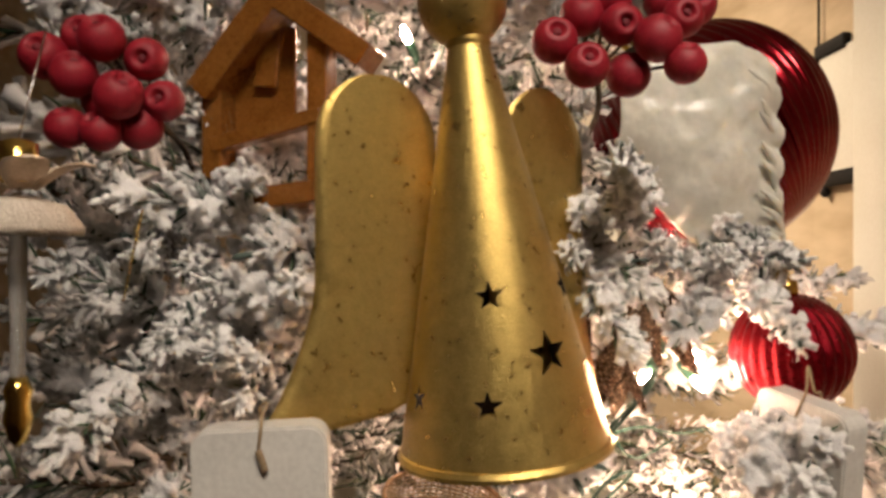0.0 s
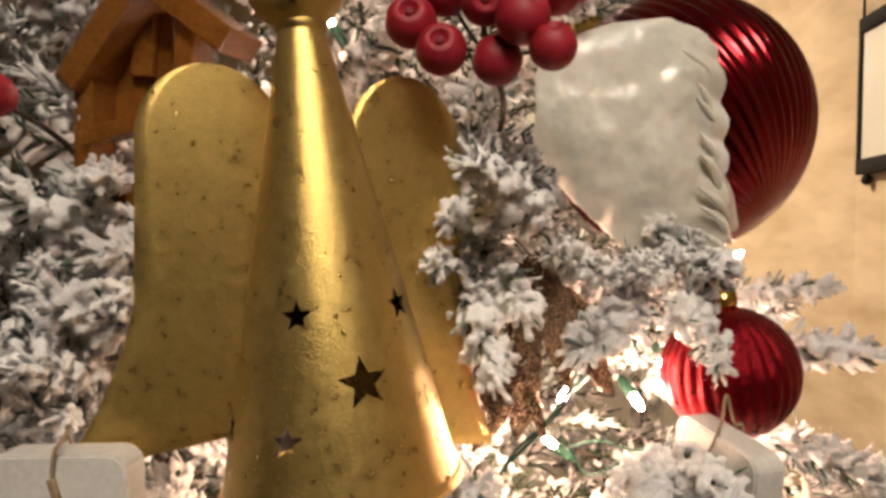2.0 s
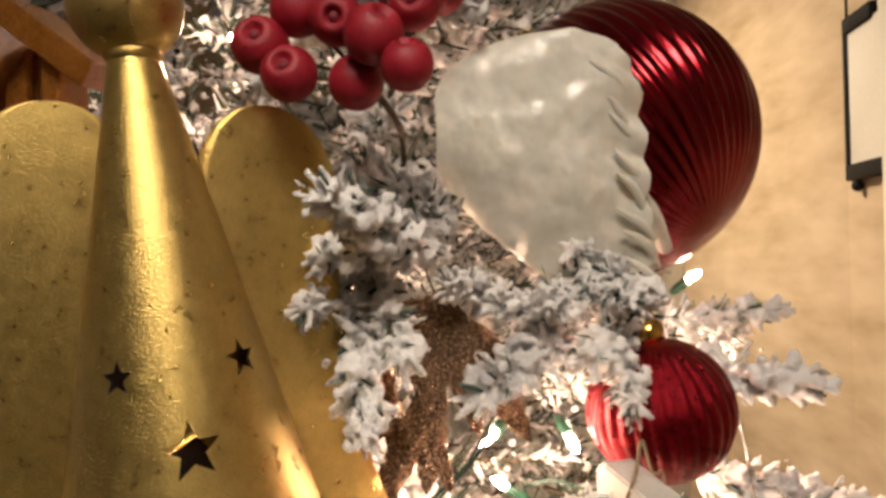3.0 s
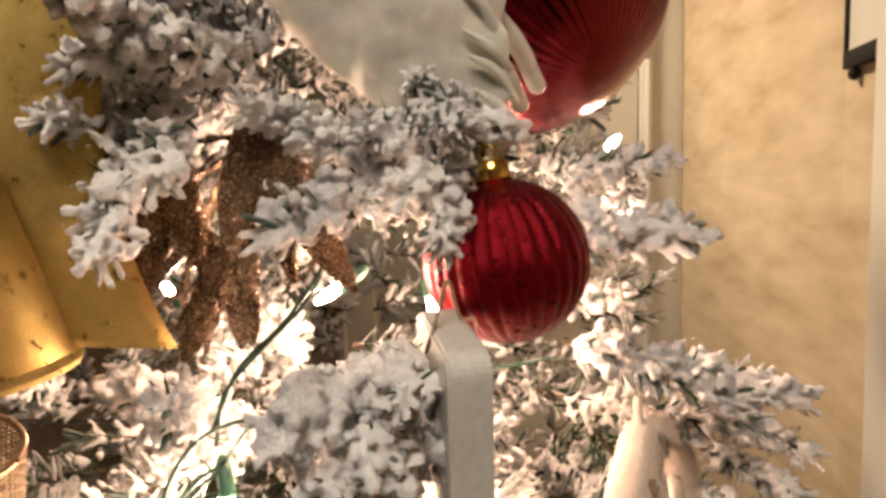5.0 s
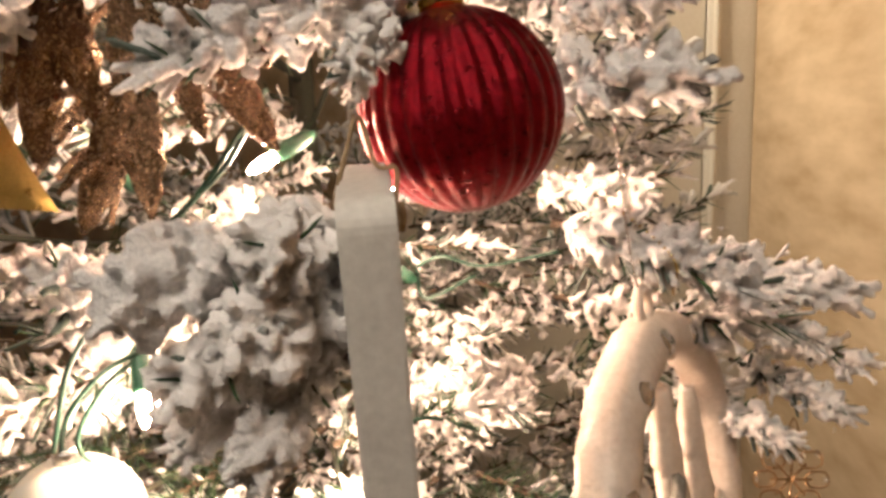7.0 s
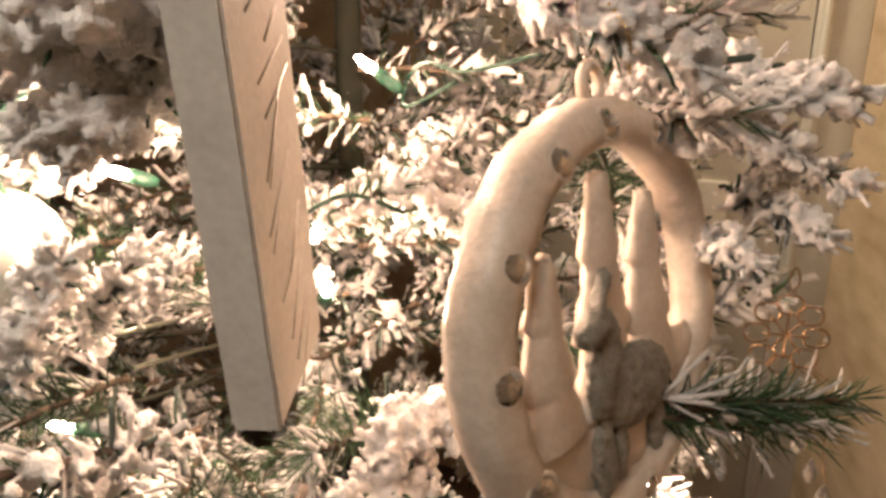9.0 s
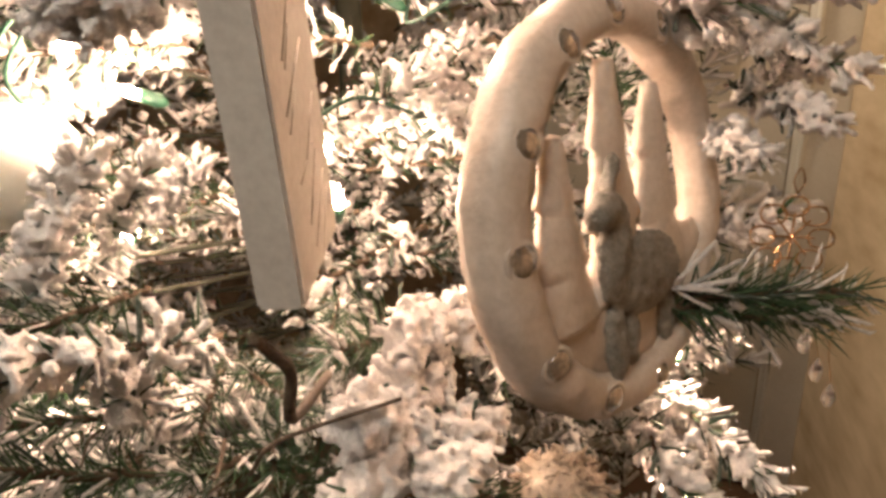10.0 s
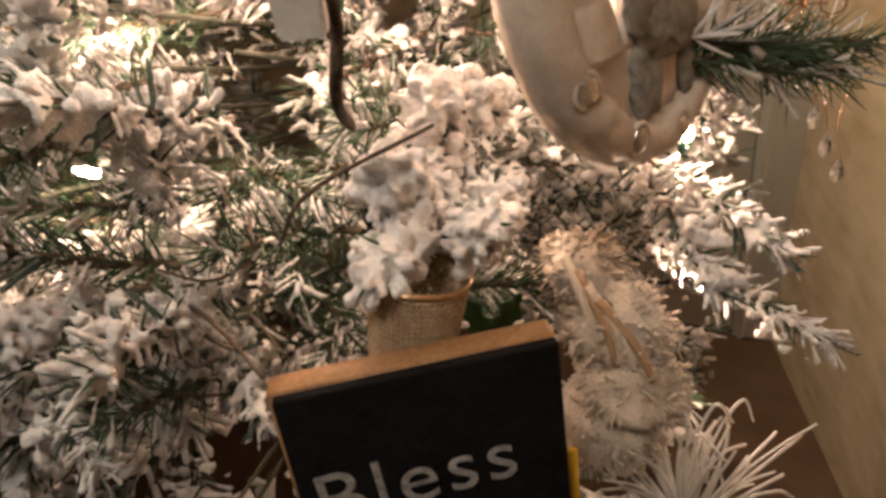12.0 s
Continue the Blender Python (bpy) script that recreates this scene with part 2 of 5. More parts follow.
def sheet(grid, thick, bm=None):
    """A curved plate with thickness from rows of points."""
    bm = bm or bmesh.new()
    rows = [[Vector(p) for p in row] for row in grid]
    h, w = len(rows), len(rows[0])
    top, low = [], []
    for i in range(h):
        a, b = [], []
        for j in range(w):
            du = rows[i][min(j + 1, w - 1)] - rows[i][max(j - 1, 0)]
            dv = rows[min(i + 1, h - 1)][j] - rows[max(i - 1, 0)][j]
            n = du.cross(dv)
            n = n.normalized() * thick / 2 if n.length > 1e-12 else Vector((0, thick / 2, 0))
            a.append(bm.verts.new(rows[i][j] + n)), b.append(bm.verts.new(rows[i][j] - n))
        top.append(a), low.append(b)
    for i in range(h - 1):
        for j in range(w - 1):
            bm.faces.new((top[i][j], top[i][j + 1], top[i + 1][j + 1], top[i + 1][j]))
            bm.faces.new((low[i][j], low[i + 1][j], low[i + 1][j + 1], low[i][j + 1]))
    rim = [(0, j) for j in range(w)] + [(i, w - 1) for i in range(1, h)] + [(h - 1, j) for j in range(w - 2, -1, -1)] + [(i, 0) for i in range(h - 2, 0, -1)]
    for (i, j), (k, q) in zip(rim, rim[1:] + rim[:1]):
        bm.faces.new((top[i][j], low[i][j], low[k][q], top[k][q]))
    return bm


def axes_pose(origin, u, v):
    """A pose at origin whose x runs along u and whose z runs along v as nearly as it can."""
    x = Vector(u).normalized()
    z = Vector(v)
    z = (z - x * z.dot(x)).normalized()
    y = z.cross(x)
    return Matrix((( x.x, y.x, z.x, origin[0]), (x.y, y.y, z.y, origin[1]), (x.z, y.z, z.z, origin[2]), (0, 0, 0, 1)))


def melt(ob, voxel, soften, lumps=0.0, size=0.004, keep=1.0):
    """Fuses the pieces of a mesh into one soft skin, roughened by lumps."""
    mod = ob.modifiers.new("fuse", "REMESH")
    mod.mode, mod.voxel_size, mod.use_smooth_shade = "VOXEL", voxel, True
    mod = ob.modifiers.new("soften", "SMOOTH")
    mod.factor, mod.iterations = 0.5, soften
    if lumps:
        mod = ob.modifiers.new("lumps", "DISPLACE")
        mod.texture = bpy.data.textures.new("lumps", "CLOUDS")
        mod.texture.noise_scale, mod.strength, mod.mid_level = size, lumps, 0.5
    if keep < 1:
        mod = ob.modifiers.new("thin_out", "DECIMATE")
        mod.ratio = keep
    me = bpy.data.meshes.new_from_object(ob.evaluated_get(bpy.context.evaluated_depsgraph_get()))
    ob.modifiers.clear()
    ob.data = me
    return ob


# ---- the room ----
def slab(name, lo, hi, material, label, category):
    c, s = [(a + b) / 2 for a, b in zip(lo, hi)], [b - a for a, b in zip(lo, hi)]
    return tagged(part(name, box(*c, *s), material, None, label, smooth=False), "", category, kind="structure")


X0, X1, Y0, Y1, TOP = -3.6, 0.69, -3.4, 2.0, 2.45
slab("floor", (X0, Y0, -0.1), (X1, Y1, 0), M_FLOOR, "brown oak floor under the tree", "floor")
slab("ceiling", (X0, Y0, TOP), (X1, Y1, TOP + 0.1), M_CEIL, "plain white painted ceiling", "ceiling")
slab("wall_east", (X1, Y0, -0.1), (X1 + 0.12, Y1, TOP + 0.1), M_WALL, "beige mottled plaster wall beside the tree", "wall")
slab("wall_north", (X0, Y1, -0.1), (X1 + 0.12, Y1 + 0.12, TOP + 0.1), M_WALL, "beige mottled plaster wall behind the tree", "wall")
slab("wall_south", (X0, Y0 - 0.12, -0.1), (X1 + 0.12, Y0, TOP + 0.1), M_WALL, "plain beige plaster wall", "wall")
slab("wall_west", (X0 - 0.12, Y0 - 0.12, -0.1), (X0, Y1 + 0.12, TOP + 0.1), M_WALL, "plain beige plaster wall", "wall")


def wall_return():
    """The side wall turns in towards the door."""
    a, b = Vector((0.693, 1.36, 0)), Vector((0.536, Y1 - 0.015, 0))
    way = b - a
    turn = Matrix.Rotation(math.atan2(way.y, way.x), 4, "Z")
    mid = (a + b) / 2 + Vector((way.y, -way.x, 0)).normalized() * 0.03
    ob = part("wall_northeast", box(mid.x, mid.y, TOP / 2, way.length, 0.06, TOP, turn=turn), M_WALL, None, "beige mottled plaster wall beside the door", smooth=False)
    tagged(ob, "", "wall", kind="structure")


wall_return()


def door_leaf():
    door = thing("door_1", "white painted panel door with a white casing", "door", kind="structure")
    part("leaf", box(0.11, Y1 - 0.012, 1.02, 0.66, 0.02, 2.02, 0.003), M_TRIM, door)
    for z, h in ((0.55, 0.75), (1.45, 0.85)):
        part("panel", box(0.11, Y1 - 0.026, z, 0.42, 0.01, h, 0.004), M_TRIM, door)
    for x in (-0.265, 0.493):
        part("casing", box(x, Y1 - 0.02, 1.05, 0.1, 0.035, 2.1, 0.006), M_TRIM, door)
        part("casing_bead", box(x - 0.03, Y1 - 0.042, 1.05, 0.014, 0.014, 2.1, 0.005), M_TRIM, door)
    part("casing", box(0.114, Y1 - 0.02, 2.15, 0.858, 0.035, 0.09, 0.006), M_TRIM, door)


door_leaf()


def side_casing():
    ob = thing("door_2", "grey white door casing on the beige wall", "door frame", kind="structure")
    part("casing", box(X1 - 0.012, 1.12, 1.05, 0.024, 0.16, 2.1, 0.004), M_TRIM, ob)
    part("casing_edge", box(X1 - 0.03, 1.065, 1.05, 0.014, 0.04, 2.1, 0.004), M_TRIM, ob)


side_casing()


def wall_lantern():
    """An iron bracket lantern flat on the wall: a pale pane between thin bars, hung from a rod."""
    ob = thing("wall_lantern", "black iron wall lantern with a pale frosted pane", "lantern", Matrix.Translation((0.682, 1.22, 1.64)))
    part("pane", box(0.002, -0.02, 0.0, 0.008, 0.27, 0.216, 0.002), M_TRIM, ob, "pale frosted pane")
    for y in (-0.158, 0.119):
        part("post", box(0, y, 0.0, 0.012, 0.012, 0.24, 0.002), M_BLACK, ob)
    part("top_plate", box(0, 0.074, 0.116, 0.014, 0.1, 0.026, 0.003), M_BLACK, ob)
    part("bottom_plate", box(0, -0.02, -0.116, 0.014, 0.29, 0.026, 0.003), M_BLACK, ob)
    part("finial", ball(0.009, Matrix.Translation((0, 0.095, -0.138))), M_BLACK, ob)
    part("hanger", tube([(0.0, 0.119, 0.12), (0.0, 0.119, 0.4)], 0.0022), M_BLACK, ob)


wall_lantern()


def unseen_ceiling_lamp(place, r):
    ob = thing("unseen_ceiling_lamp", "round ceiling lamp with a warm shade, added out of view", "ceiling lamp", Matrix.Translation(place))
    part("base", lathe([(r * 0.5, 0.06), (r * 0.5, 0.045), (r * 0.6, 0.03)], 32), M_TRIM, ob)
    part("shade", lathe([(r * 0.9, 0.03), (r, 0.02), (r * 0.97, 0.012)], 32), M_SHADE, ob)


# the second fixture is made up, to go with the wall's fill light
unseen_ceiling_lamp(ROOM_LAMP, 0.2), unseen_ceiling_lamp(WALL_FILL, 0.13)

# ---- the flocked tree ----
AXIS = Vector((-0.05, 1.0, 0))


def finger(verts, faces, mats, base, way, length, r, sides, rings, rnd, which):
    """One needle: a lumpy tapered finger, bent a little."""
    side = way.orthogonal().normalized()
    other = way.cross(side)
    bend = (side * rnd.uniform(-1, 1) + other * rnd.uniform(-1, 1)) * length * 0.18
    at = len(verts)
    for i in range(rings):
        s = i / rings
        p = base + way * length * (s if i < rings - 1 or which > 1 else 0.9) + bend * s * s
        k = r * rnd.uniform(0.75, 1.3) * (0.62 + 0.5 * math.sin(2.2 * (i + 0.5) / rings)) if which < 2 else r * (1 - 0.3 * s)
        for j in range(sides):
            a = 2 * math.pi * (j + 0.5 * i) / sides
            q = k * rnd.uniform(0.62, 1.38)
            verts.append(p + q * (math.cos(a) * side + math.sin(a) * other))
    verts.append(base + way * length + bend)
    for i in range(rings - 1):
        for j in range(sides):
            a, b = at + i * sides + j, at + i * sides + (j + 1) % sides
            faces.append((a, b, b + sides, a + sides)), mats.append(which)
    last = at + (rings - 1) * sides
    for j in range(sides):
        faces.append((last + j, last + (j + 1) % sides, len(verts) - 1)), mats.append(which)


def sprig_mesh(name, seed, length, needles, size, r, snow, sides=5, rings=3, thin=0.55):
    """A branch tip along x: a twig and needles, of which the share snow is thickly flocked (material 0), the rest thin or green."""
    rnd = random.Random(seed)
    verts, faces, mats = [], [], []
    droop = rnd.uniform(-0.12, 0.05)
    line = lambda s: Vector((s * length, 0, droop * length * s * s))
    for i in range(6):
        finger(verts, faces, mats, line(i / 6) + Vector((-0.004, 0, 0)), (line((i + 1) / 6) - line(i / 6)).normalized(), length / 6 + 0.006, 0.0022, 5, 2, rnd, 3)
    for i in range(needles):
        s = (i + rnd.random()) / needles
        a = 2.399963 * i + rnd.uniform(-0.4, 0.4)
        lift = math.radians(rnd.uniform(32, 72) * (1 - 0.55 * s ** 3))
        way = Vector((math.cos(lift), math.sin(lift) * math.cos(a), math.sin(lift) * math.sin(a)))
        dice = rnd.random()
        up = 0.12 * way.z
        which = 0 if dice < snow + up else 1 if dice < snow + up + (1 - snow) * thin else 2
        k = (1.0, 0.62, 0.38)[which] * rnd.uniform(0.75, 1.25)
        finger(verts, faces, mats, line(s), way, size * rnd.uniform(0.7, 1.2), r * k, sides, rings, rnd, which)
    for i in range(int(needles * 0.3 * snow)):
        s = rnd.uniform(0.1, 0.95)
        off = Vector((0, rnd.uniform(-1, 1), rnd.uniform(-0.3, 1.0))).normalized() * size * rnd.uniform(0.25, 0.75)
        way = Vector((rnd.uniform(-1, 1), rnd.uniform(-1, 1), rnd.uniform(-0.4, 1))).normalized()
        finger(verts, faces, mats, line(s) + off, way, size * rnd.uniform(0.25, 0.45), r * rnd.uniform(0.9, 1.7), sides, rings, rnd, 0)
    return verts, faces, mats


def as_mesh(name, verts, faces, mats):
    me = bpy.data.meshes.new(name)
    me.from_pydata([tuple(v) for v in verts], [], faces)
    for m in (M_FLOCK, M_FLOCK_THIN, M_NEEDLE, M_TWIG):
        me.materials.append(m)
    me.polygons.foreach_set("material_index", mats)
    me.polygons.foreach_set("use_smooth", [True] * len(faces))
    me.update()
    return me


def flocked(seed, length, needles, size, r, snow, voxel, keep, sides=5, rings=4, thin=0.55):
    """A branch tip whose flocked needles have run together into clumps; bare needles stick out."""
    verts, faces, mats = sprig_mesh("", seed, length, needles, size, r, snow, sides, rings, thin)
    rnd = random.Random(seed + 500)
    full_v, full_f, none = list(verts), [f for f, m in zip(faces, mats) if m == 0], []
    for i in range(int(needles * 0.65 * snow)):
        s, a = rnd.uniform(0.05, 1.0), rnd.uniform(0, 6.283)
        lift = rnd.uniform(0.25, 0.95) * (1 - 0.35 * s) * size
        at = Vector((s * length + 0.5 * lift, lift * math.cos(a), lift * math.sin(a)))
        way = Vector((rnd.uniform(0.2, 1), rnd.uniform(-1, 1), rnd.uniform(-1, 1))).normalized()
        finger(full_v, full_f, none, at, way, rnd.uniform(0.25, 0.5) * size, r * rnd.uniform(1.1, 2.1), 6, 3, rnd, 0)
    body = new("skin", bpy.data.meshes.new("skin"))
    body.data.from_pydata([tuple(v) for v in full_v], [], full_f)
    body.data.update()
    skin = melt(body, voxel, 2, 0.0011, 0.0022, keep).data
    bpy.data.objects.remove(body)
    bare = [(f, m) for f, m in zip(faces, mats) if m]
    at = {i: n for n, i in enumerate(sorted({i for f, m in bare for i in f}))}
    out_f = [tuple(at[i] for i in f) for f, m in bare] + [tuple(i + len(at) for i in p.vertices) for p in skin.polygons]
    return [verts[i] for i in at] + [v.co.copy() for v in skin.vertices], out_f, [m for f, m in bare] + [0] * len(skin.polygons)


FLOCKED = [as_mesh("flocked_branch", *flocked(110 + k, 0.08 + 0.01 * (k % 3), 120, 0.021, 0.0021, 0.66, 0.00105, 0.25)) for k in range(5)]
HEAVY = [as_mesh("heavy_branch", *flocked(130 + k, 0.075, 150, 0.0195, 0.0023, 0.85, 0.00105, 0.32)) for k in range(3)]
SNOWY = [as_mesh("snowy_branch", *flocked(10 + k, 0.085 + 0.012 * (k % 3), 110, 0.020, 0.0022, 0.68, 0.0013, 0.2)) for k in range(5)]
MIXED = [as_mesh("mixed_branch", *flocked(30 + k, 0.10 + 0.012 * (k % 3), 110, 0.021, 0.0018, 0.45, 0.0013, 0.2, 4, 3, 0.5)) for k in range(5)]
GREEN = [as_mesh("green_branch", *sprig_mesh("", 50 + k, 0.10, 130, 0.026, 0.0012, 0.04, 5, 3, 0.16)) for k in range(2)]
INNER = [flocked(70 + k, 0.11, 70, 0.022, 0.0017, 0.36, 0.0018, 0.16, 4, 3, 0.35) for k in range(4)]
FAR = [sprig_mesh("", 80 + k, 0.11, 40, 0.026, 0.003, 0.5, 4, 2) for k in range(3)]

tree = thing("christmas_tree", "flocked artificial Christmas tree with lit string lights", "Christmas tree", Matrix.Translation((AXIS.x, AXIS.y, 0)))
TREE = tree.matrix_basis.inverted()
part("trunk", tube([(0, 0, 0.12), (0, 0, 1.2), (0, 0, 2.1)], 0.022, 12, 0.4), M_BARK, tree)
for k in range(3):
    a = 2.1 * k + 0.4
    part("foot", tube(bow([(0, 0, 0.2), (0.14 * math.cos(a), 0.14 * math.sin(a), 0.12), (0.3 * math.cos(a), 0.3 * math.sin(a), 0.012)]), 0.012, 8), M_BARK, tree)


def radius(z):
    return 0.655 - 0.13 * (z - 1.0)


def sprig(mesh, base, tip, roll, scale=1.0):
    """A branch tip from base towards tip (in the room), as a part of the tree."""
    ob = new("branch", mesh)
    ob.parent = tree
    way = Vector(tip) - Vector(base)
    k = scale * way.length / 0.09
    ob.matrix_basis = TREE @ Matrix.Translation(base) @ way.to_track_quat("X", "Z").to_matrix().to_4x4() @ pose(0, 0, 0, roll) @ Matrix.Diagonal((k, k, k, 1))
    return ob


# branch tips that stand in front, from the tree's face: (base, tip)
FRONT_HIGH = [
    ((0.125, 0.46, 1.425), (0.090, 0.392, 1.450)), ((0.13, 0.50, 1.43), (0.10, 0.43, 1.425)),
    ((0.080, 0.475, 1.40), (0.103, 0.417, 1.352)), ((0.20, 0.54, 1.37), (0.15, 0.46, 1.355)),
    ((0.24, 0.57, 1.38), (0.215, 0.48, 1.365)), ((0.20, 0.53, 1.40), (0.235, 0.48, 1.39)),
]
FRONT_RIGHT = [
    ((0.25, 0.60, 1.34), (0.335, 0.555, 1.335)), ((0.26, 0.62, 1.37), (0.325, 0.60, 1.375)),
    ((0.28, 0.60, 1.27), (0.375, 0.60, 1.245)), ((0.31, 0.68, 1.24), (0.385, 0.65, 1.222)),
    ((0.222, 0.52, 1.365), (0.226, 0.463, 1.338)), ((0.34, 0.68, 1.24), (0.42, 0.65, 1.225)),
]
FRONT_LEFT = [
    ((-0.10, 0.50, 1.42), (-0.165, 0.42, 1.425)), ((-0.06, 0.49, 1.40), (-0.11, 0.41, 1.40)),
    ((-0.08, 0.48, 1.37), (-0.08, 0.40, 1.375)), ((-0.14, 0.47, 1.37), (-0.15, 0.39, 1.35)),
    ((-0.10, 0.45, 1.33), (-0.115, 0.38, 1.345)), ((-0.17, 0.44, 1.33), (-0.18, 0.36, 1.31)),
]
FRONT_TAG = [
    ((0.20, 0.50, 1.27), (0.180, 0.425, 1.278)), ((0.215, 0.50, 1.258), (0.212, 0.430, 1.262)),
    ((0.205, 0.49, 1.255), (0.188, 0.428, 1.248)), ((0.21, 0.48, 1.25), (0.204, 0.43, 1.225)), ((0.19, 0.475, 1.25), (0.180, 0.435, 1.226)), ((0.20, 0.49, 1.282), (0.215, 0.43, 1.286)),
]
FRONT_LOW = [
    ((0.25, 0.58, 1.03), (0.247, 0.50, 1.045)), ((0.27, 0.57, 1.01), (0.285, 0.50, 1.02)),
    ((0.25, 0.54, 1.028), (0.257, 0.470, 1.020)), ((0.26, 0.62, 1.04), (0.25, 0.55, 1.065)),
]
TWIGGY_LOW = [
    ((0.16, 0.55, 1.01), (0.20, 0.48, 1.00)), ((0.13, 0.54, 1.03), (0.165, 0.47, 1.025)), ((0.17, 0.60, 1.05), (0.20, 0.54, 1.045)), ((0.12, 0.52, 0.98), (0.155, 0.44, 0.985)),
]
SIDE_LOW = [
    ((0.34, 0.70, 0.98), (0.41, 0.66, 0.955)), ((0.33, 0.67, 0.99), (0.38, 0.60, 0.975)), ((0.34, 0.70, 0.93), (0.41, 0.66, 0.90)),
]
LEFT_LOW = [
    ((0.080, 0.481, 1.111), (0.136, 0.465, 1.160)),
    ((0.106, 0.492, 1.111), (0.146, 0.492, 1.156)),
    ((0.101, 0.525, 1.111), (0.143, 0.523, 1.151)),
    ((0.080, 0.469, 1.080), (0.124, 0.452, 1.139)),
]
LEFT_MASS = [
    ((-0.220, 0.498, 1.402), (-0.232, 0.430, 1.390)),
    ((-0.206, 0.488, 1.374), (-0.194, 0.420, 1.362)),
    ((-0.235, 0.488, 1.345), (-0.223, 0.420, 1.333)),
    ((-0.164, 0.478, 1.350), (-0.152, 0.410, 1.338)),
    ((-0.171, 0.478, 1.318), (-0.183, 0.410, 1.306)),
    ((-0.214, 0.488, 1.296), (-0.226, 0.420, 1.284)),
    ((-0.124, 0.488, 1.374), (-0.124, 0.420, 1.362)),
    ((-0.162, 0.498, 1.399), (-0.150, 0.430, 1.387)),
    ((-0.262, 0.518, 1.426), (-0.250, 0.450, 1.414)),
    ((-0.126, 0.478, 1.331), (-0.114, 0.410, 1.319)),
    ((-0.180, 0.508, 1.416), (-0.180, 0.440, 1.404)),
]
RIGHT_MASS = [
    ((0.374, 0.690, 1.172), (0.419, 0.640, 1.167)),
    ((0.355, 0.680, 1.150), (0.400, 0.630, 1.145)),
    ((0.360, 0.700, 1.207), (0.405, 0.650, 1.202)),
    ((0.382, 0.710, 1.191), (0.427, 0.660, 1.186)),
]
OVER_WING = [
    ((0.191, 0.615, 1.473), (0.213, 0.547, 1.447)),
    ((0.185, 0.602, 1.444), (0.203, 0.533, 1.417)),
    ((0.218, 0.618, 1.436), (0.224, 0.552, 1.411)),
]
UNDER_WING = [
    ((0.135, 0.52, 1.44), (0.102, 0.452, 1.455)), ((0.10, 0.505, 1.435), (0.083, 0.437, 1.424)), ((0.16, 0.54, 1.39), (0.132, 0.475, 1.405)),
    ((0.19, 0.56, 1.375), (0.163, 0.495, 1.39)), ((0.215, 0.57, 1.38), (0.193, 0.50, 1.392)), ((0.235, 0.58, 1.395), (0.216, 0.515, 1.412)),
    ((0.088, 0.49, 1.415), (0.120, 0.432, 1.372)), ((0.075, 0.485, 1.405), (0.077, 0.42, 1.395)),
]
rnd = random.Random(5)
for k, (b, t) in enumerate(FRONT_HIGH + FRONT_RIGHT + FRONT_LEFT + UNDER_WING + LEFT_LOW + OVER_WING + LEFT_MASS + RIGHT_MASS):
    sprig(FLOCKED[k % 5], b, t, rnd.uniform(0, 360))
for k, (b, t) in enumerate(FRONT_TAG + FRONT_LOW):
    sprig(HEAVY[k % 3], b, t, rnd.uniform(0, 360), 1.35)
for k, (b, t) in enumerate(TWIGGY_LOW):
    sprig(GREEN[k % 2] if k < 3 else MIXED[k], b, t, rnd.uniform(0, 360))
for k, (b, t) in enumerate(SIDE_LOW):
    sprig(MIXED[k], b, t, rnd.uniform(0, 360), 1.1)
sprig(GREEN[0], (0.36, 0.60, 1.085), (0.432, 0.672, 1.058), 40)
sprig(GREEN[1], (0.375, 0.61, 1.078), (0.44, 0.68, 1.064), 250)
sprig(GREEN[1], (0.36, 0.60, 1.075), (0.43, 0.665, 1.045), 160)

# the air in front of each ornament, kept free of branches: from a point, to a point, within
CLEAR = [
    ((0.02, 0.40, 1.30), (0.05, 0.0, 1.33), 0.065), ((0.02, 0.40, 1.42), (0.05, 0.0, 1.40), 0.055), ((0.0, 0.41, 1.50), (0.05, 0.0, 1.43), 0.07),
    ((-0.05, 0.41, 1.40), (0.0, 0.0, 1.38), 0.045),
    ((-0.17, 0.41, 1.49), (0.0, 0.0, 1.42), 0.06), ((0.10, 0.42, 1.51), (0.06, 0.0, 1.43), 0.055), ((-0.10, 0.49, 1.52), (0.0, 0.0, 1.43), 0.05),
]
CLEAR_MID = [
    ((0.19, 0.53, 1.48), (0.12, 0.05, 1.42), 0.07), ((0.28, 0.62, 1.5), (0.15, 0.05, 1.43), 0.06), ((0.26, 0.52, 1.33), (0.22, 0.15, 1.38), 0.045),
    ((0.25, 0.50, 1.31), (0.32, 0.22, 1.3), 0.04), ((0.235, 0.47, 1.20), (0.33, 0.24, 1.24), 0.045), ((0.235, 0.49, 1.14), (0.38, 0.26, 1.24), 0.045),
    ((0.33, 0.55, 1.15), (0.38, 0.25, 1.24), 0.085), ((0.345, 0.53, 1.07), (0.38, 0.25, 1.2), 0.06), ((0.28, 0.44, 0.94), (0.37, 0.22, 1.17), 0.075),
]
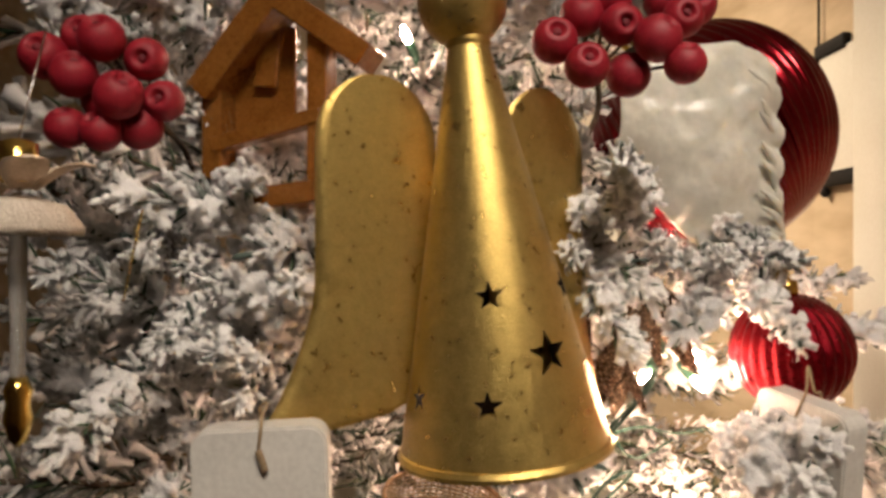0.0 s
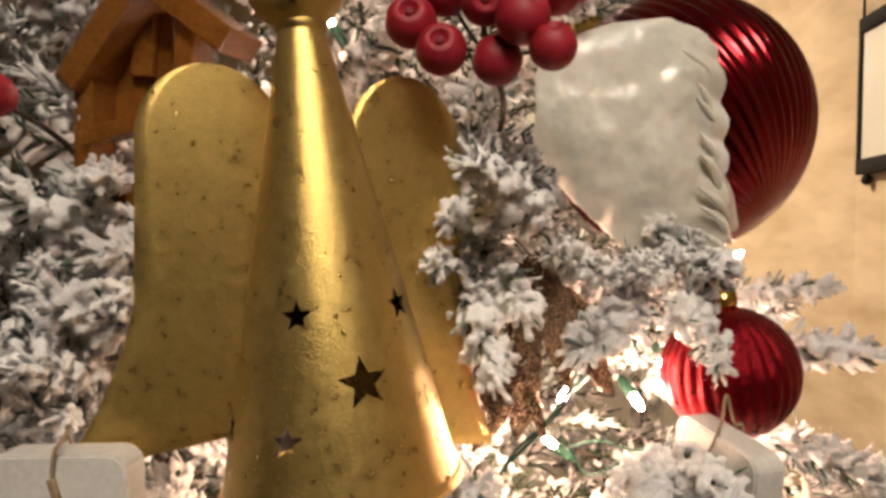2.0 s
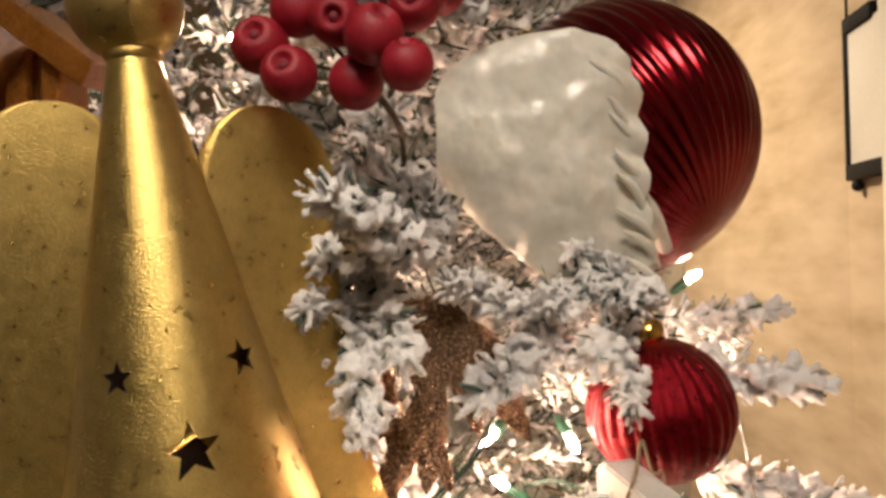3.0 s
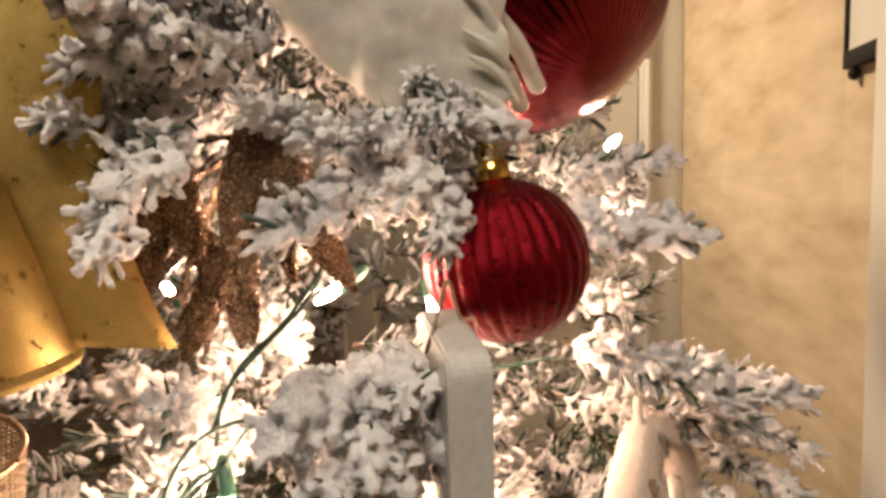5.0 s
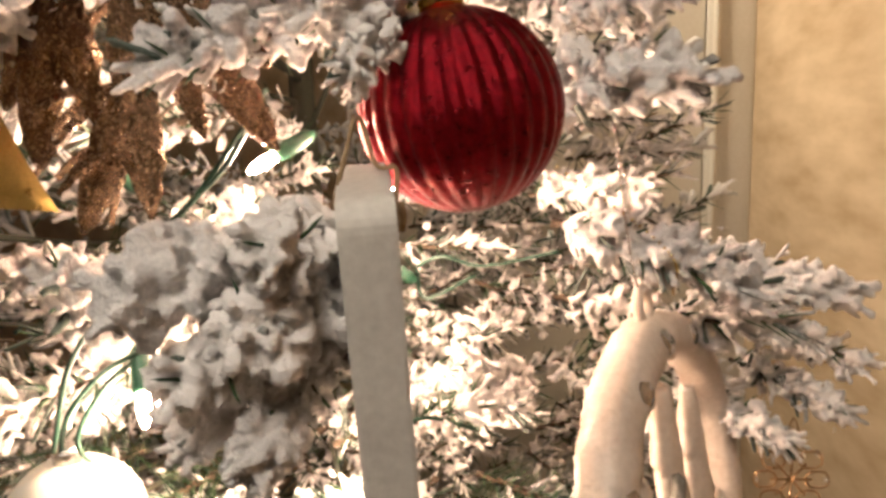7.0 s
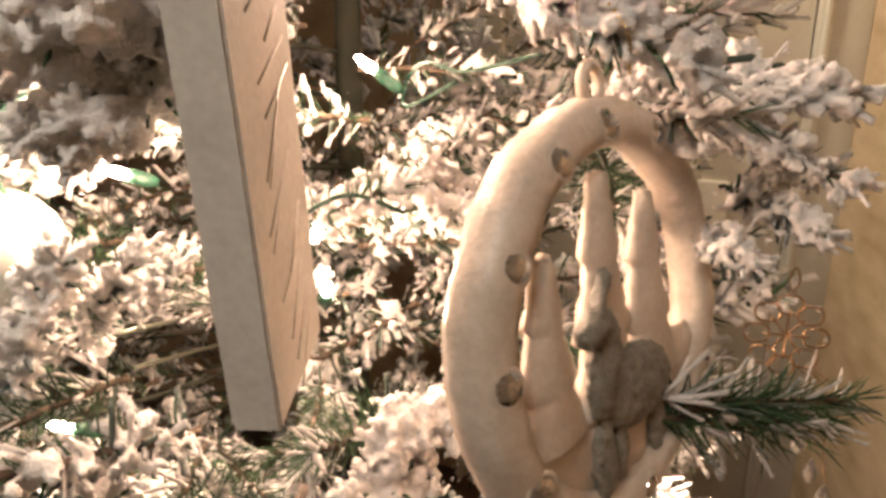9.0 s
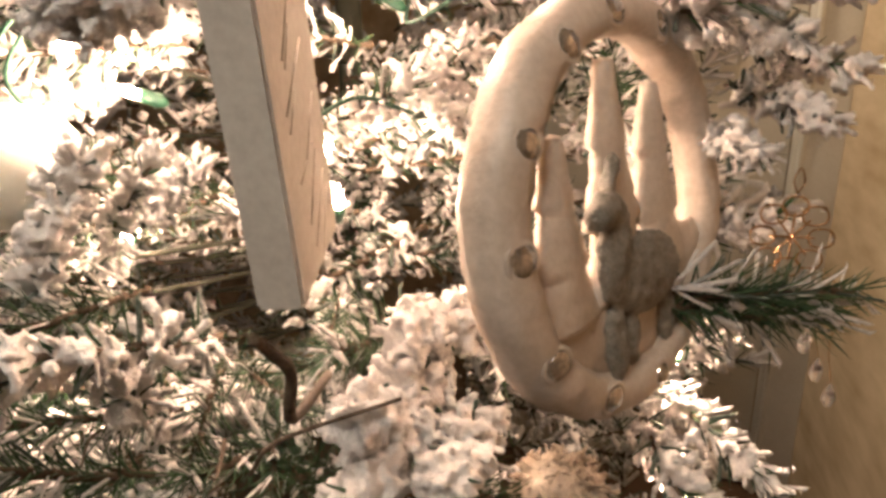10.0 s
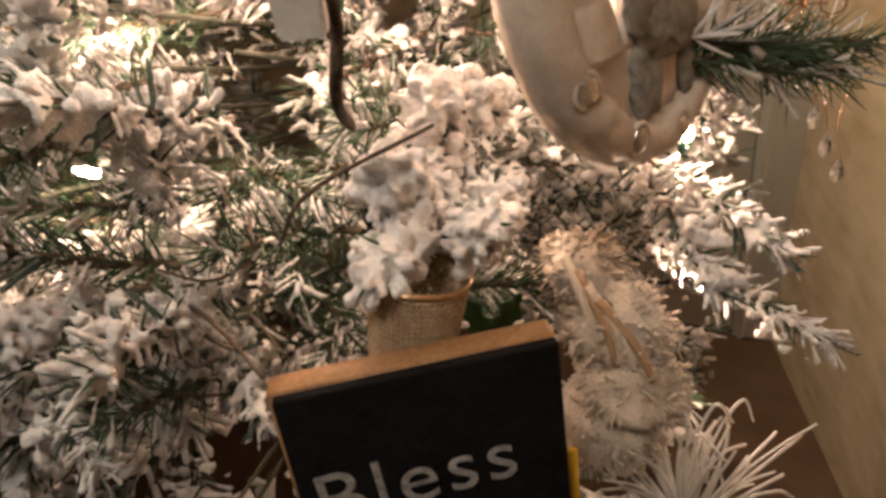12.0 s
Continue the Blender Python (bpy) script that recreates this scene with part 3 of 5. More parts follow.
CLEAR_LOW = [
    ((-0.09, 0.36, 1.27), (0.0, 0.0, 1.38), 0.045), ((0.11, 0.48, 1.21), (0.27, 0.2, 1.33), 0.03), ((0.08, 0.47, 1.16), (0.38, 0.26, 1.24), 0.04),
    ((0.42, 0.72, 1.07), (0.4, 0.26, 1.22), 0.05), ((0.34, 0.54, 0.93), (0.38, 0.22, 1.17), 0.05), ((0.15, 0.70, 1.22), (0.37, 0.25, 1.27), 0.03),
    ((0.145, 0.53, 1.315), (0.05, 0.0, 1.4), 0.03), ((0.145, 0.53, 1.315), (0.27, 0.15, 1.37), 0.03), ((0.26, 0.48, 1.0), (0.38, 0.22, 1.17), 0.035),
    ((0.12, 0.54, 1.35), (0.28, 0.2, 1.35), 0.05), ((0.08, 0.52, 1.31), (0.28, 0.2, 1.35), 0.035), ((0.20, 0.62, 1.11), (0.4, 0.26, 1.22), 0.03), ((0.38, 0.75, 0.86), (0.39, 0.22, 1.17), 0.03), ((0.41, 0.55, 0.84), (0.38, 0.22, 1.17), 0.05),
]
SOLID = [((0.03, 0.395, 1.30), (0.015, 0.39, 1.53), 0.065), ((0.25, 0.523, 1.327), (0.25, 0.523, 1.33), 0.052), ((0.26, 0.65, 1.5), (0.26, 0.65, 1.5), 0.115),
         ((0.235, 0.485, 1.12), (0.235, 0.485, 1.3), 0.06), ((0.33, 0.55, 1.05), (0.33, 0.57, 1.23), 0.05)]


def near(p, a, b):
    a, b = Vector(a), Vector(b)
    way = b - a
    s = max(0, min(1, (p - a).dot(way) / max(way.length_squared, 1e-9)))
    return (p - a - way * s).length


def is_free(base, tip, margin=0.012):
    for s in (0.25, 0.7, 1.08):
        p = base.lerp(tip, s)
        if any(near(p, a, b) < w + margin for a, b, w in CLEAR + CLEAR_MID + CLEAR_LOW + SOLID):
            return False
        if p.x > 0.2775 + (0.14 if p.z > 1.27 else 0.20) * (p.y - 0.162) or p.x > 0.40 + 0.035 * (p.y - 0.258) or (p.z > 1.37 and p.x > 0.147 + 0.21 * (p.y - 0.072)):
            return False
    return True


def fill(count, seed, z_span, angles, depth, length):
    """Branch tips spread over the tree's face."""
    rnd, out = random.Random(seed), []
    tries = 0
    while len(out) < count and tries < count * 30:
        tries += 1
        z, a = rnd.uniform(*z_span), math.radians(rnd.uniform(*angles))
        inward = rnd.uniform(*depth)
        r = radius(z) - inward
        tip = Vector((AXIS.x + r * math.cos(a), AXIS.y + r * math.sin(a), z))
        turn = a + rnd.uniform(-0.8, 0.8)
        way = Vector((math.cos(turn), math.sin(turn), rnd.uniform(-0.15, 0.55))).normalized()
        base = tip - way * rnd.uniform(*length)
        if is_free(base, tip):
            out.append((base, tip))
    return out


face = fill(155, 11, (0.80, 1.60), (-112, -24), (0.0, 0.09), (0.075, 0.105)) + fill(95, 12, (0.80, 1.60), (-112, -24), (0.09, 0.2), (0.08, 0.12))
for k, (b, t) in enumerate(face):
    low = t.z < 1.22
    dice = rnd.random()
    sprig(GREEN[k % 2] if low and dice < (0.34 if t.z < 1.1 else 0.14) + (0.06 if t.z < 1.08 and t.x < 0.22 else 0) else MIXED[k % 5] if dice < (0.85 if t.z < 1.1 else 0.55 if low else 0.35) else SNOWY[k % 5], b, t, rnd.uniform(0, 360))
inner = fill(310, 13, (0.7, 1.8), (-125, 10), (0.16, 0.42), (0.09, 0.14))
rest = fill(330, 14, (0.35, 2.0), (-5, 235), (0.02, 0.2), (0.12, 0.2)) + fill(80, 15, (0.35, 0.75), (-125, -5), (0.0, 0.2), (0.12, 0.2))
verts, faces, mats = [], [], []
for k, (b, t) in enumerate(inner + rest):
    v, f, w = INNER[k % 4] if k < len(inner) else FAR[k % 3]
    way = t - b
    m = TREE @ Matrix.Translation(b) @ way.to_track_quat("X", "Z").to_matrix().to_4x4() @ pose(0, 0, 0, rnd.uniform(0, 360)) @ Matrix.Scale(way.length / 0.11, 4)
    at = len(verts)
    verts += [m @ p for p in v]
    faces += [tuple(i + at for i in q) for q in f]
    mats += w
foliage = new("foliage", as_mesh("foliage", verts, faces, mats))
foliage.parent = tree
tagged(foliage, "inner flocked branches", kind="stuff")
for k in range(48):
    a, z = math.radians(rnd.uniform(-125, -48)), rnd.uniform(0.72, 1.6)
    r = radius(z) * rnd.uniform(0.62, 0.85)
    part("limb", tube(bow([(0, 0, z - 0.1), (r * 0.5 * math.cos(a), r * 0.5 * math.sin(a), z - 0.06), (r * math.cos(a), r * math.sin(a), z)], 4), 0.0034, 6, 0.5), M_BARK, tree)


# ---- ornaments ----
def star_prism(bm, centre, out, size, spin):
    """A five-pointed star pushed through along out."""
    side = Vector((0, 0, 1)).cross(out).normalized()
    up = out.cross(side)
    rows = []
    for d in (-0.02, 0.012):
        ring = []
        for k in range(10):
            a, r = spin + math.pi / 2 + math.pi * k / 5, size if k % 2 == 0 else size * 0.42
            ring.append(bm.verts.new(centre + out * d + side * r * math.cos(a) + up * r * math.sin(a)))
        rows.append(ring)
    bm.faces.new(rows[0][::-1]), bm.faces.new(rows[1])
    for k in range(10):
        bm.faces.new((rows[0][k], rows[0][(k + 1) % 10], rows[1][(k + 1) % 10], rows[1][k]))


def plain_object(name, bm, material):
    bmesh.ops.recalc_face_normals(bm, faces=bm.faces)
    me = bpy.data.meshes.new(name)
    bm.to_mesh(me)
    bm.free()
    me.materials.append(material)
    return new(name, me)


def angel_bell():
    """A hollow gold cone with star cut-outs, a ball on top and two sheet wings."""
    foot, neck = Vector((0.0336, 0.395, 1.294)), Vector((0.013, 0.39, 1.509))
    r0, r1, tall = 0.0555, 0.0105, (neck - foot).length
    shell = bmesh.new()
    prof = [(r0 + 0.0022, 0.0), (r0 + 0.0026, 0.002), (r0 + 0.0012, 0.0045)] + [(r0 + (r1 - r0) * s, 0.005 + (tall - 0.005) * s) for s in (i / 26 for i in range(27))]
    inner = [(r - 0.0012, z) for r, z in prof[::-1]]
    inner[0] = (0.004, tall - 0.004)
    rings, sides = [], 96
    for r, z in prof + inner:
        rings.append([shell.verts.new((r * math.cos(2 * math.pi * j / sides), r * math.sin(2 * math.pi * j / sides), z)) for j in range(sides)])
    for a, b in zip(rings, rings[1:] + rings[:1]):
        for j in range(sides):
            shell.faces.new((a[j], a[(j + 1) % sides], b[(j + 1) % sides], b[j]))
    turn = Vector((0, 0, 1)).rotation_difference(neck - foot).to_matrix().to_4x4()
    place = Matrix.Translation(foot) @ turn
    bmesh.ops.transform(shell, matrix=place, verts=shell.verts)
    cut = bmesh.new()
    for ang, z, size, spin in ((-95, 0.085, 0.0074, 0.1), (-59, 0.055, 0.0115, 0.15), (-101, 0.034, 0.0076, 0.05), (-150, 0.036, 0.0074, 0.2), (-20, 0.085, 0.008, 0.1)):
        a = math.radians(ang)
        out = Vector((math.cos(a), math.sin(a), 0.2)).normalized()
        r = r0 + (r1 - r0) * z / tall
        star_prism(cut, place @ Vector((r * math.cos(a), r * math.sin(a), z)), turn.to_3x3() @ out, size, spin)
    body, cutter = plain_object("cone", shell, M_GOLD), plain_object("cutter", cut, M_GOLD)
    mod = body.modifiers.new("stars", "BOOLEAN")
    mod.object, mod.solver, mod.use_self = cutter, "EXACT", True
    me = bpy.data.meshes.new_from_object(body.evaluated_get(bpy.context.evaluated_depsgraph_get()))
    body.modifiers.clear()
    body.data = me
    bpy.data.objects.remove(cutter)
    bm = bmesh.new()
    bm.from_mesh(me)
    back = place.inverted()
    # inner faces get the near-black colour, so the star holes look dark
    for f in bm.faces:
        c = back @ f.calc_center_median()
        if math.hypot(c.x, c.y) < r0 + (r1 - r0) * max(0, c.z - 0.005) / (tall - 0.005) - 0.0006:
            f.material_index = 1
    me2 = bpy.data.meshes.new("cone")
    bmesh.ops.recalc_face_normals(bm, faces=bm.faces)
    bm.to_mesh(me2)
    bm.free()
    me2.materials.append(M_GOLD)
    me2.materials.append(M_INSIDE_SHADE)
    me2.polygons.foreach_set("use_smooth", [True] * len(me2.polygons))
    me2.set_sharp_from_angle(angle=radians(35))
    body.data = me2
    bell = thing("gold_angel_bell", "worn gold metal angel bell with star cut-outs, hanging in the branches", "ornament")
    body.parent = bell
    head = neck + Vector((-0.003, 0.0, 0.0215))
    part("head", ball(0.0238, Matrix.Translation(head), 40, 28), M_GOLD, bell)
    ring = lathe([(0.0108 + 0.0016 * math.sin(math.pi * i / 4), -0.0035 + 0.0018 * i) for i in range(5)], 24)
    bmesh.ops.transform(ring, matrix=Matrix.Translation(neck), verts=ring.verts)
    part("collar", ring, M_GOLD, bell)
    for side in (-1, 1):
        rows = []
        for i in range(45):
            q = i / 44
            s = 0.0008 + 0.9992 * (q * q * (1.6 - 0.6 * q))
            z = 1.4955 - 0.186 * s
            core = foot.x + (neck.x - foot.x) * (z - foot.z) / tall
            if side < 0:
                dome = math.sqrt(max(0.0, 1 - (1 - min(1, s / 0.20)) ** 2))
                mid, half = -0.036, 0.031 * dome
                outer = mid - half - 0.030 * max(0, (s - 0.60) / 0.40) ** 1.8
                inner_x = mid + half + (core - mid - 0.031) * min(1, max(0, (s - 0.2) / 0.3)) ** 1.5 - 0.062 * max(0, (s - 0.78) / 0.22) ** 1.4
                y = lambda x: 0.403 + 0.56 * (x + 0.036) + 0.9 * (x + 0.036) ** 2
            else:
                dome = math.sqrt(max(0.0, 1 - (1 - min(1, s / 0.22)) ** 2))
                mid, half = 0.057, 0.027 * dome
                outer = mid + half + 0.018 * max(0, (s - 0.6) / 0.4) ** 1.6
                inner_x = mid - half + (core - mid + 0.027) * min(1, max(0, (s - 0.2) / 0.3)) ** 1.5 + 0.02 * max(0, (s - 0.8) / 0.2)
                y = lambda x: 0.424 + 0.75 * (x - 0.057) + 4.0 * (x - 0.057) ** 2
            row = []
            for j in range(11):
                u = j / 10
                x = inner_x + (outer - inner_x) * u
                row.append((x, y(x), z - 0.012 * u * max(0, (s - 0.7) / 0.3) - (0.003 if side > 0 else 0)))
            rows.append(row)
        part("wing", sheet(rows, 0.0012), M_GOLD, bell)


angel_bell()


def berry_pick(name_m, centres, label):
    ob = thing("berry_pick", label, "berries", name_m, "red berry picks")
    rnd = random.Random(len(centres))
    base = Vector((0.0, 0.05, 0.0))
    for c in centres:
        c = Vector(c)
        spin = Euler((rnd.uniform(-0.8, 0.7) + 1.35, rnd.uniform(-0.7, 0.7), 0)).to_matrix().to_4x4()
        r = 0.0122 * rnd.uniform(0.92, 1.08)
        prof = [(0.0005, -r)] + [(r * math.sin(a) * 1.0, -r * math.cos(a)) for a in (math.pi * i / 14 for i in range(1, 12))]
        prof += [(r * 0.42, r * 0.90), (r * 0.34, r * 0.82), (r * 0.25, r * 0.66), (r * 0.05, r * 0.6)]
        bm = lathe(prof, 20)
        berry = part("berry", bm, M_BERRY, ob)
        berry.matrix_basis = Matrix.Translation(c) @ spin
        eye = part("calyx", ball(r * 0.2, Matrix.Translation((0, 0, r * 0.66)) @ Matrix.Diagonal((1, 1, 0.5, 1)), 10, 6), M_BERRY_EYE, berry)
        part("stem", tube(bow([c, c * 0.5 + base * 0.5 + Vector((0, 0.01, 0)), base], 3), 0.0011, 5), M_TWIG, ob)
    part("twig", tube(bow([base, base + Vector((0.01, 0.05, -0.02)), base + Vector((0.0, 0.11, -0.05))], 4), 0.002, 6), M_TWIG, ob)


# centres by columns of the cluster, seen from the front
berry_pick(Matrix.Translation((-0.187, 0.405, 1.488)), [(-0.030, -0.004, 0.017), (-0.013, 0.006, 0.030), (0.004, -0.010, 0.025), (0.024, 0.0, 0.016), (-0.012, -0.008, 0.006), (0.014, -0.012, -0.006),
           (0.032, 0.004, -0.006), (-0.018, -0.004, -0.022), (0.002, -0.006, -0.024), (0.018, 0.006, -0.020), (-0.004, 0.01, -0.004)],
           "cluster of dark red artificial berries on a wire stem")
berry_pick(Matrix.Translation((0.096, 0.41, 1.512)), [(-0.034, 0.0, 0.004), (-0.018, -0.010, -0.012), (-0.018, 0.004, 0.02), (0.002, -0.004, 0.012), (0.008, 0.004, -0.014), (0.020, -0.012, 0.002),
           (0.036, -0.004, 0.016), (0.034, -0.014, -0.012), (0.028, 0.006, 0.028), (-0.002, 0.006, 0.03), (0.046, 0.006, 0.026)],
           "cluster of glossy red artificial berries beside the gold bell")
berry_pick(Matrix.Translation((-0.255, 0.40, 1.445)), [(0.0, 0.0, 0.0), (-0.02, 0.004, 0.012), (-0.024, 0.0, -0.012)], "small cluster of red artificial berries")


def house_ornament():
    ob = thing("house_ornament", "amber resin stable ornament with an open gable front", "ornament", pose(-0.108, 0.485, 1.468, 0, 0, -12))
    def beam(name, a, b, w, d):
        a, b = Vector(a), Vector(b)
        way = b - a
        turn = way.to_track_quat("X", "Z").to_matrix().to_4x4()
        c = (a + b) / 2
        part(name, box(c.x, c.y, c.z, way.length, d, w, 0.0012, turn=turn), M_AMBER, ob, smooth=False)
    beam("post", (-0.043, 0, -0.022), (-0.043, 0, 0.038), 0.014, 0.022)
    beam("post", (0.030, 0, -0.03), (0.030, 0, 0.07), 0.013, 0.022)
    beam("roof_slope", (-0.050, -0.002, 0.034), (0.004, -0.002, 0.098), 0.018, 0.034)
    beam("roof_slope", (0.002, -0.002, 0.096), (0.064, -0.002, 0.052), 0.016, 0.034)
    beam("rail", (-0.043, -0.006, 0.0), (0.034, -0.006, 0.018), 0.010, 0.014)
    beam("gable_board", (-0.012, 0.006, 0.04), (-0.008, 0.006, 0.088), 0.016, 0.006)
    beam("floor_plank", (-0.01, -0.004, -0.036), (0.045, -0.004, -0.030), 0.014, 0.034)
    part("back_panel", box(-0.018, 0.012, 0.046, 0.050, 0.004, 0.070, 0.001), M_AMBER, ob, smooth=False)
    part("hanging_loop", tube(bow([(0.003, 0, 0.1), (0.008, 0, 0.112), (0.003, 0, 0.12), (-0.002, 0, 0.112), (0.003, 0, 0.1)], 5), 0.0008), M_SILVER, ob)


house_ornament()


def glass_icicle():
    ob = thing("glass_pendant", "clear glass pendant with a gold cap and cream petals", "ornament", Matrix.Translation((-0.193, 0.335, 1.416)))
    part("cap", lathe([(0.004, 0.034), (0.0085, 0.032), (0.009, 0.02), (0.0095, 0.014)], 20), M_GOLD_CAP, ob, "glittery gold cap")
    part("drop", lathe([(0.003, 0.0), (0.0042, -0.02), (0.0034, -0.05), (0.003, -0.085), (0.0008, -0.12)], 14, 5, 0.2, 80), M_GLASS, ob, "twisted clear glass drop")
    part("tip", lathe([(0.001, -0.106), (0.004, -0.102), (0.0062, -0.094), (0.0050, -0.086), (0.0060, -0.080), (0.0035, -0.074)], 16, 8, 0.1), M_GOLD_CAP, ob, "gold glitter tip")
    for k in range(5):
        a = 1.2 * k - 0.9
        rows = [[((0.006 + 0.026 * i / 5) * math.cos(a) - 0.010 * (j / 4 - 0.5) * 2 * math.sin(math.pi * min(0.95, 0.15 + i / 6)) * math.sin(a),
                  (0.006 + 0.026 * i / 5) * math.sin(a) + 0.010 * (j / 4 - 0.5) * 2 * math.sin(math.pi * min(0.95, 0.15 + i / 6)) * math.cos(a),
                  0.012 + 0.012 * math.sin(2 * i / 5) - 0.004 * (j / 4 - 0.5) ** 2) for j in range(5)] for i in range(6)]
        part("petal", sheet(rows, 0.0008), M_CREAM_PETAL, ob)
    part("collar", lathe([(0.006, 0.008), (0.020, 0.004), (0.027, -0.006), (0.0265, -0.010), (0.007, -0.002)], 28, 14, 0.12), M_PLUSH, ob, "pale gauzy collar")
    part("thread", tube([(0, 0, 0.034), (0.002, 0.02, 0.09)], 0.0005, 5), M_SILVER, ob)


glass_icicle()


def wooden_tag(m, wide, tall, thick, label, paint):
    """A thick white tag with a rounded top, a hole and a jute loop; its foot at z = 0."""
    ob = thing("wooden_tag", label, "tag", m, "white wooden tags")
    bm = bmesh.new()
    r = 0.14 * wide
    pts = [(-wide / 2, 0), (wide / 2, 0)]
    pts += [(wide / 2 - r + r * math.cos(a), tall - r + r * math.sin(a)) for a in (math.pi / 2 * i / 6 for i in range(7))]
    pts += [(-wide / 2 + r + r * math.cos(a), tall - r + r * math.sin(a)) for a in (math.pi / 2 + math.pi / 2 * i / 6 for i in range(7))]
    f = bm.faces.new([bm.verts.new((x, -thick / 2, z)) for x, z in pts])
    up = bmesh.ops.extrude_face_region(bm, geom=[f])["geom"]
    bmesh.ops.translate(bm, verts=[v for v in up if isinstance(v, bmesh.types.BMVert)], vec=(0, thick, 0))
    edges = [e for e in bm.edges if abs(e.verts[0].co.y - e.verts[1].co.y) < 1e-6]
    bmesh.ops.bevel(bm, geom=edges, offset=0.0012, segments=2, affect="EDGES")
    board = part("board", bm, M_WHITEWOOD, ob, smooth=False)
    z = tall - 0.010
    part("twine", tube(bow([(0, -thick / 2 - 0.001, z), (0.002, -thick / 2 - 0.002, z + 0.012), (0.001, -thick / 4, tall + 0.004), (0.003, 0.0, tall + (0.010 if paint else 0.02)), (-0.002, thick / 3, tall + 0.006), (0, thick / 2 + 0.002, z)], 6), 0.0009), M_JUTE, ob, "jute twine loop")
    part("twine", tube(bow([(0, -thick / 2 - 0.002, z), (0.002, -thick / 2 - 0.003, z - 0.005), (0.003, -thick / 2 - 0.002, z - 0.010)], 5), 0.0019), M_JUTE, ob, "frayed jute knot")
    if paint:
        part("painted_stroke", tube(bow([(-0.030, -thick / 2, tall - 0.043), (-0.012, -thick / 2, tall - 0.0395), (0.008, -thick / 2, tall - 0.039), (0.016, -thick / 2, tall - 0.041)], 6), 0.0022, 6), M_REDPAINT, ob, "red painted stroke")
    else:
        rnd = random.Random(2)
        for side in (-1, 1):
            for k in range(14):
                z0 = tall * (0.06 + 0.06 * k)
                part("carved_line", box(rnd.uniform(-0.012, 0.012), side * thick / 2, z0, wide * rnd.uniform(0.25, 0.6), 0.0009, rnd.uniform(0.0007, 0.0014), turn=pose(0, 0, 0, 0, rnd.uniform(-50, -15), 0)), M_WHITEWOOD, board)


wooden_tag(pose(-0.0865, 0.368, 1.201, 0, -2, 4), 0.066, 0.112, 0.02, "thick white wooden tag with jute twine and a red stroke", True)
wooden_tag(axes_pose((0.2278, 0.4852, 1.1209), (-0.3665, 0.9304, 0.1200), (0.0168, -0.1348, 1.0)), 0.070, 0.187, 0.0182, "tall white wooden tag with carved faces, hung edge on", False)


def frosted_wing():
    ob = thing("wing_ornament", "frosted white resin wing ornament with scalloped feathers", "ornament", pose(0.19, 0.535, 1.468, 8, 0, 8))
    rows, n = [], 56
    for i in range(n + 1):
        s = i / n
        z = 0.078 - 0.158 * s
        top = math.sqrt(max(0.0, 1 - (1 - min(1, s / 0.22)) ** 2))
        right = 0.012 + 0.034 * top + 0.016 * s + 0.0045 * abs(math.sin(math.pi * 6.5 * s)) - 0.055 * max(0, (s - 0.82) / 0.18) ** 2
        left = 0.012 - 0.078 * top + 0.085 * max(0, (s - 0.45) / 0.55) ** 1.5
        row = []
        for j in range(25):
            u = j / 24
            x = left + (right - left) * u
            ridge = 0.0028 * abs(math.sin(math.pi * (6.5 * s + 2.2 * (1 - u)))) * max(0, (u - 0.55) / 0.45)
            lump = 0.005 * noise.noise(Vector((x * 38, 0.3, z * 38))) + 0.0016 * noise.noise(Vector((x * 140, 0.7, z * 90)))
            row.append((x, -0.018 * math.sin(math.pi * u) * math.sin(math.pi * min(1, 0.1 + s)) - ridge - lump, z))
        rows.append(row)
    melt(part("plate", sheet(rows, 0.006), M_FROST, ob), 0.0014, 8, 0.0012, 0.007)
    rnd = random.Random(3)
    for k in range(9):
        z = 0.052 - 0.0165 * k + rnd.uniform(-0.003, 0.003)
        reach = 0.047 + 0.0025 * k + rnd.uniform(-0.002, 0.003)
        line = bow([(0.024 + 0.003 * k + rnd.uniform(-0.006, 0.004), -0.0135, z + 0.010), (0.036 + 0.003 * k, -0.0105, z + rnd.uniform(-0.002, 0.003)), (reach, -0.004, z - 0.013 + rnd.uniform(-0.005, 0.005))], 5)
        bm = bmesh.new()
        for i, p in enumerate(line):
            ball(0.0012 + 0.0019 * math.sin(math.pi * min(1, 0.05 + 0.8 * i / (len(line) - 1))), Matrix.Translation(p), 8, 6, bm)
        melt(part("feather", bm, M_FROST, ob), 0.0011, 4, 0.0008, 0.006)
    for line in ([(0.050, 0.000, -0.012), (0.066, 0.014, -0.030), (0.078, 0.028, -0.052)], [(0.048, 0.000, -0.030), (0.060, 0.010, -0.046), (0.068, 0.022, -0.062)]):
        bm = tube(bow(line, 6), 0.0058, 12, 0.9)
        ball(0.0053, Matrix.Translation(line[-1]), 12, 8, bm)
        melt(part("feather", bm, M_FROST, ob), 0.0012, 4, 0.0008, 0.006)


frosted_wing()


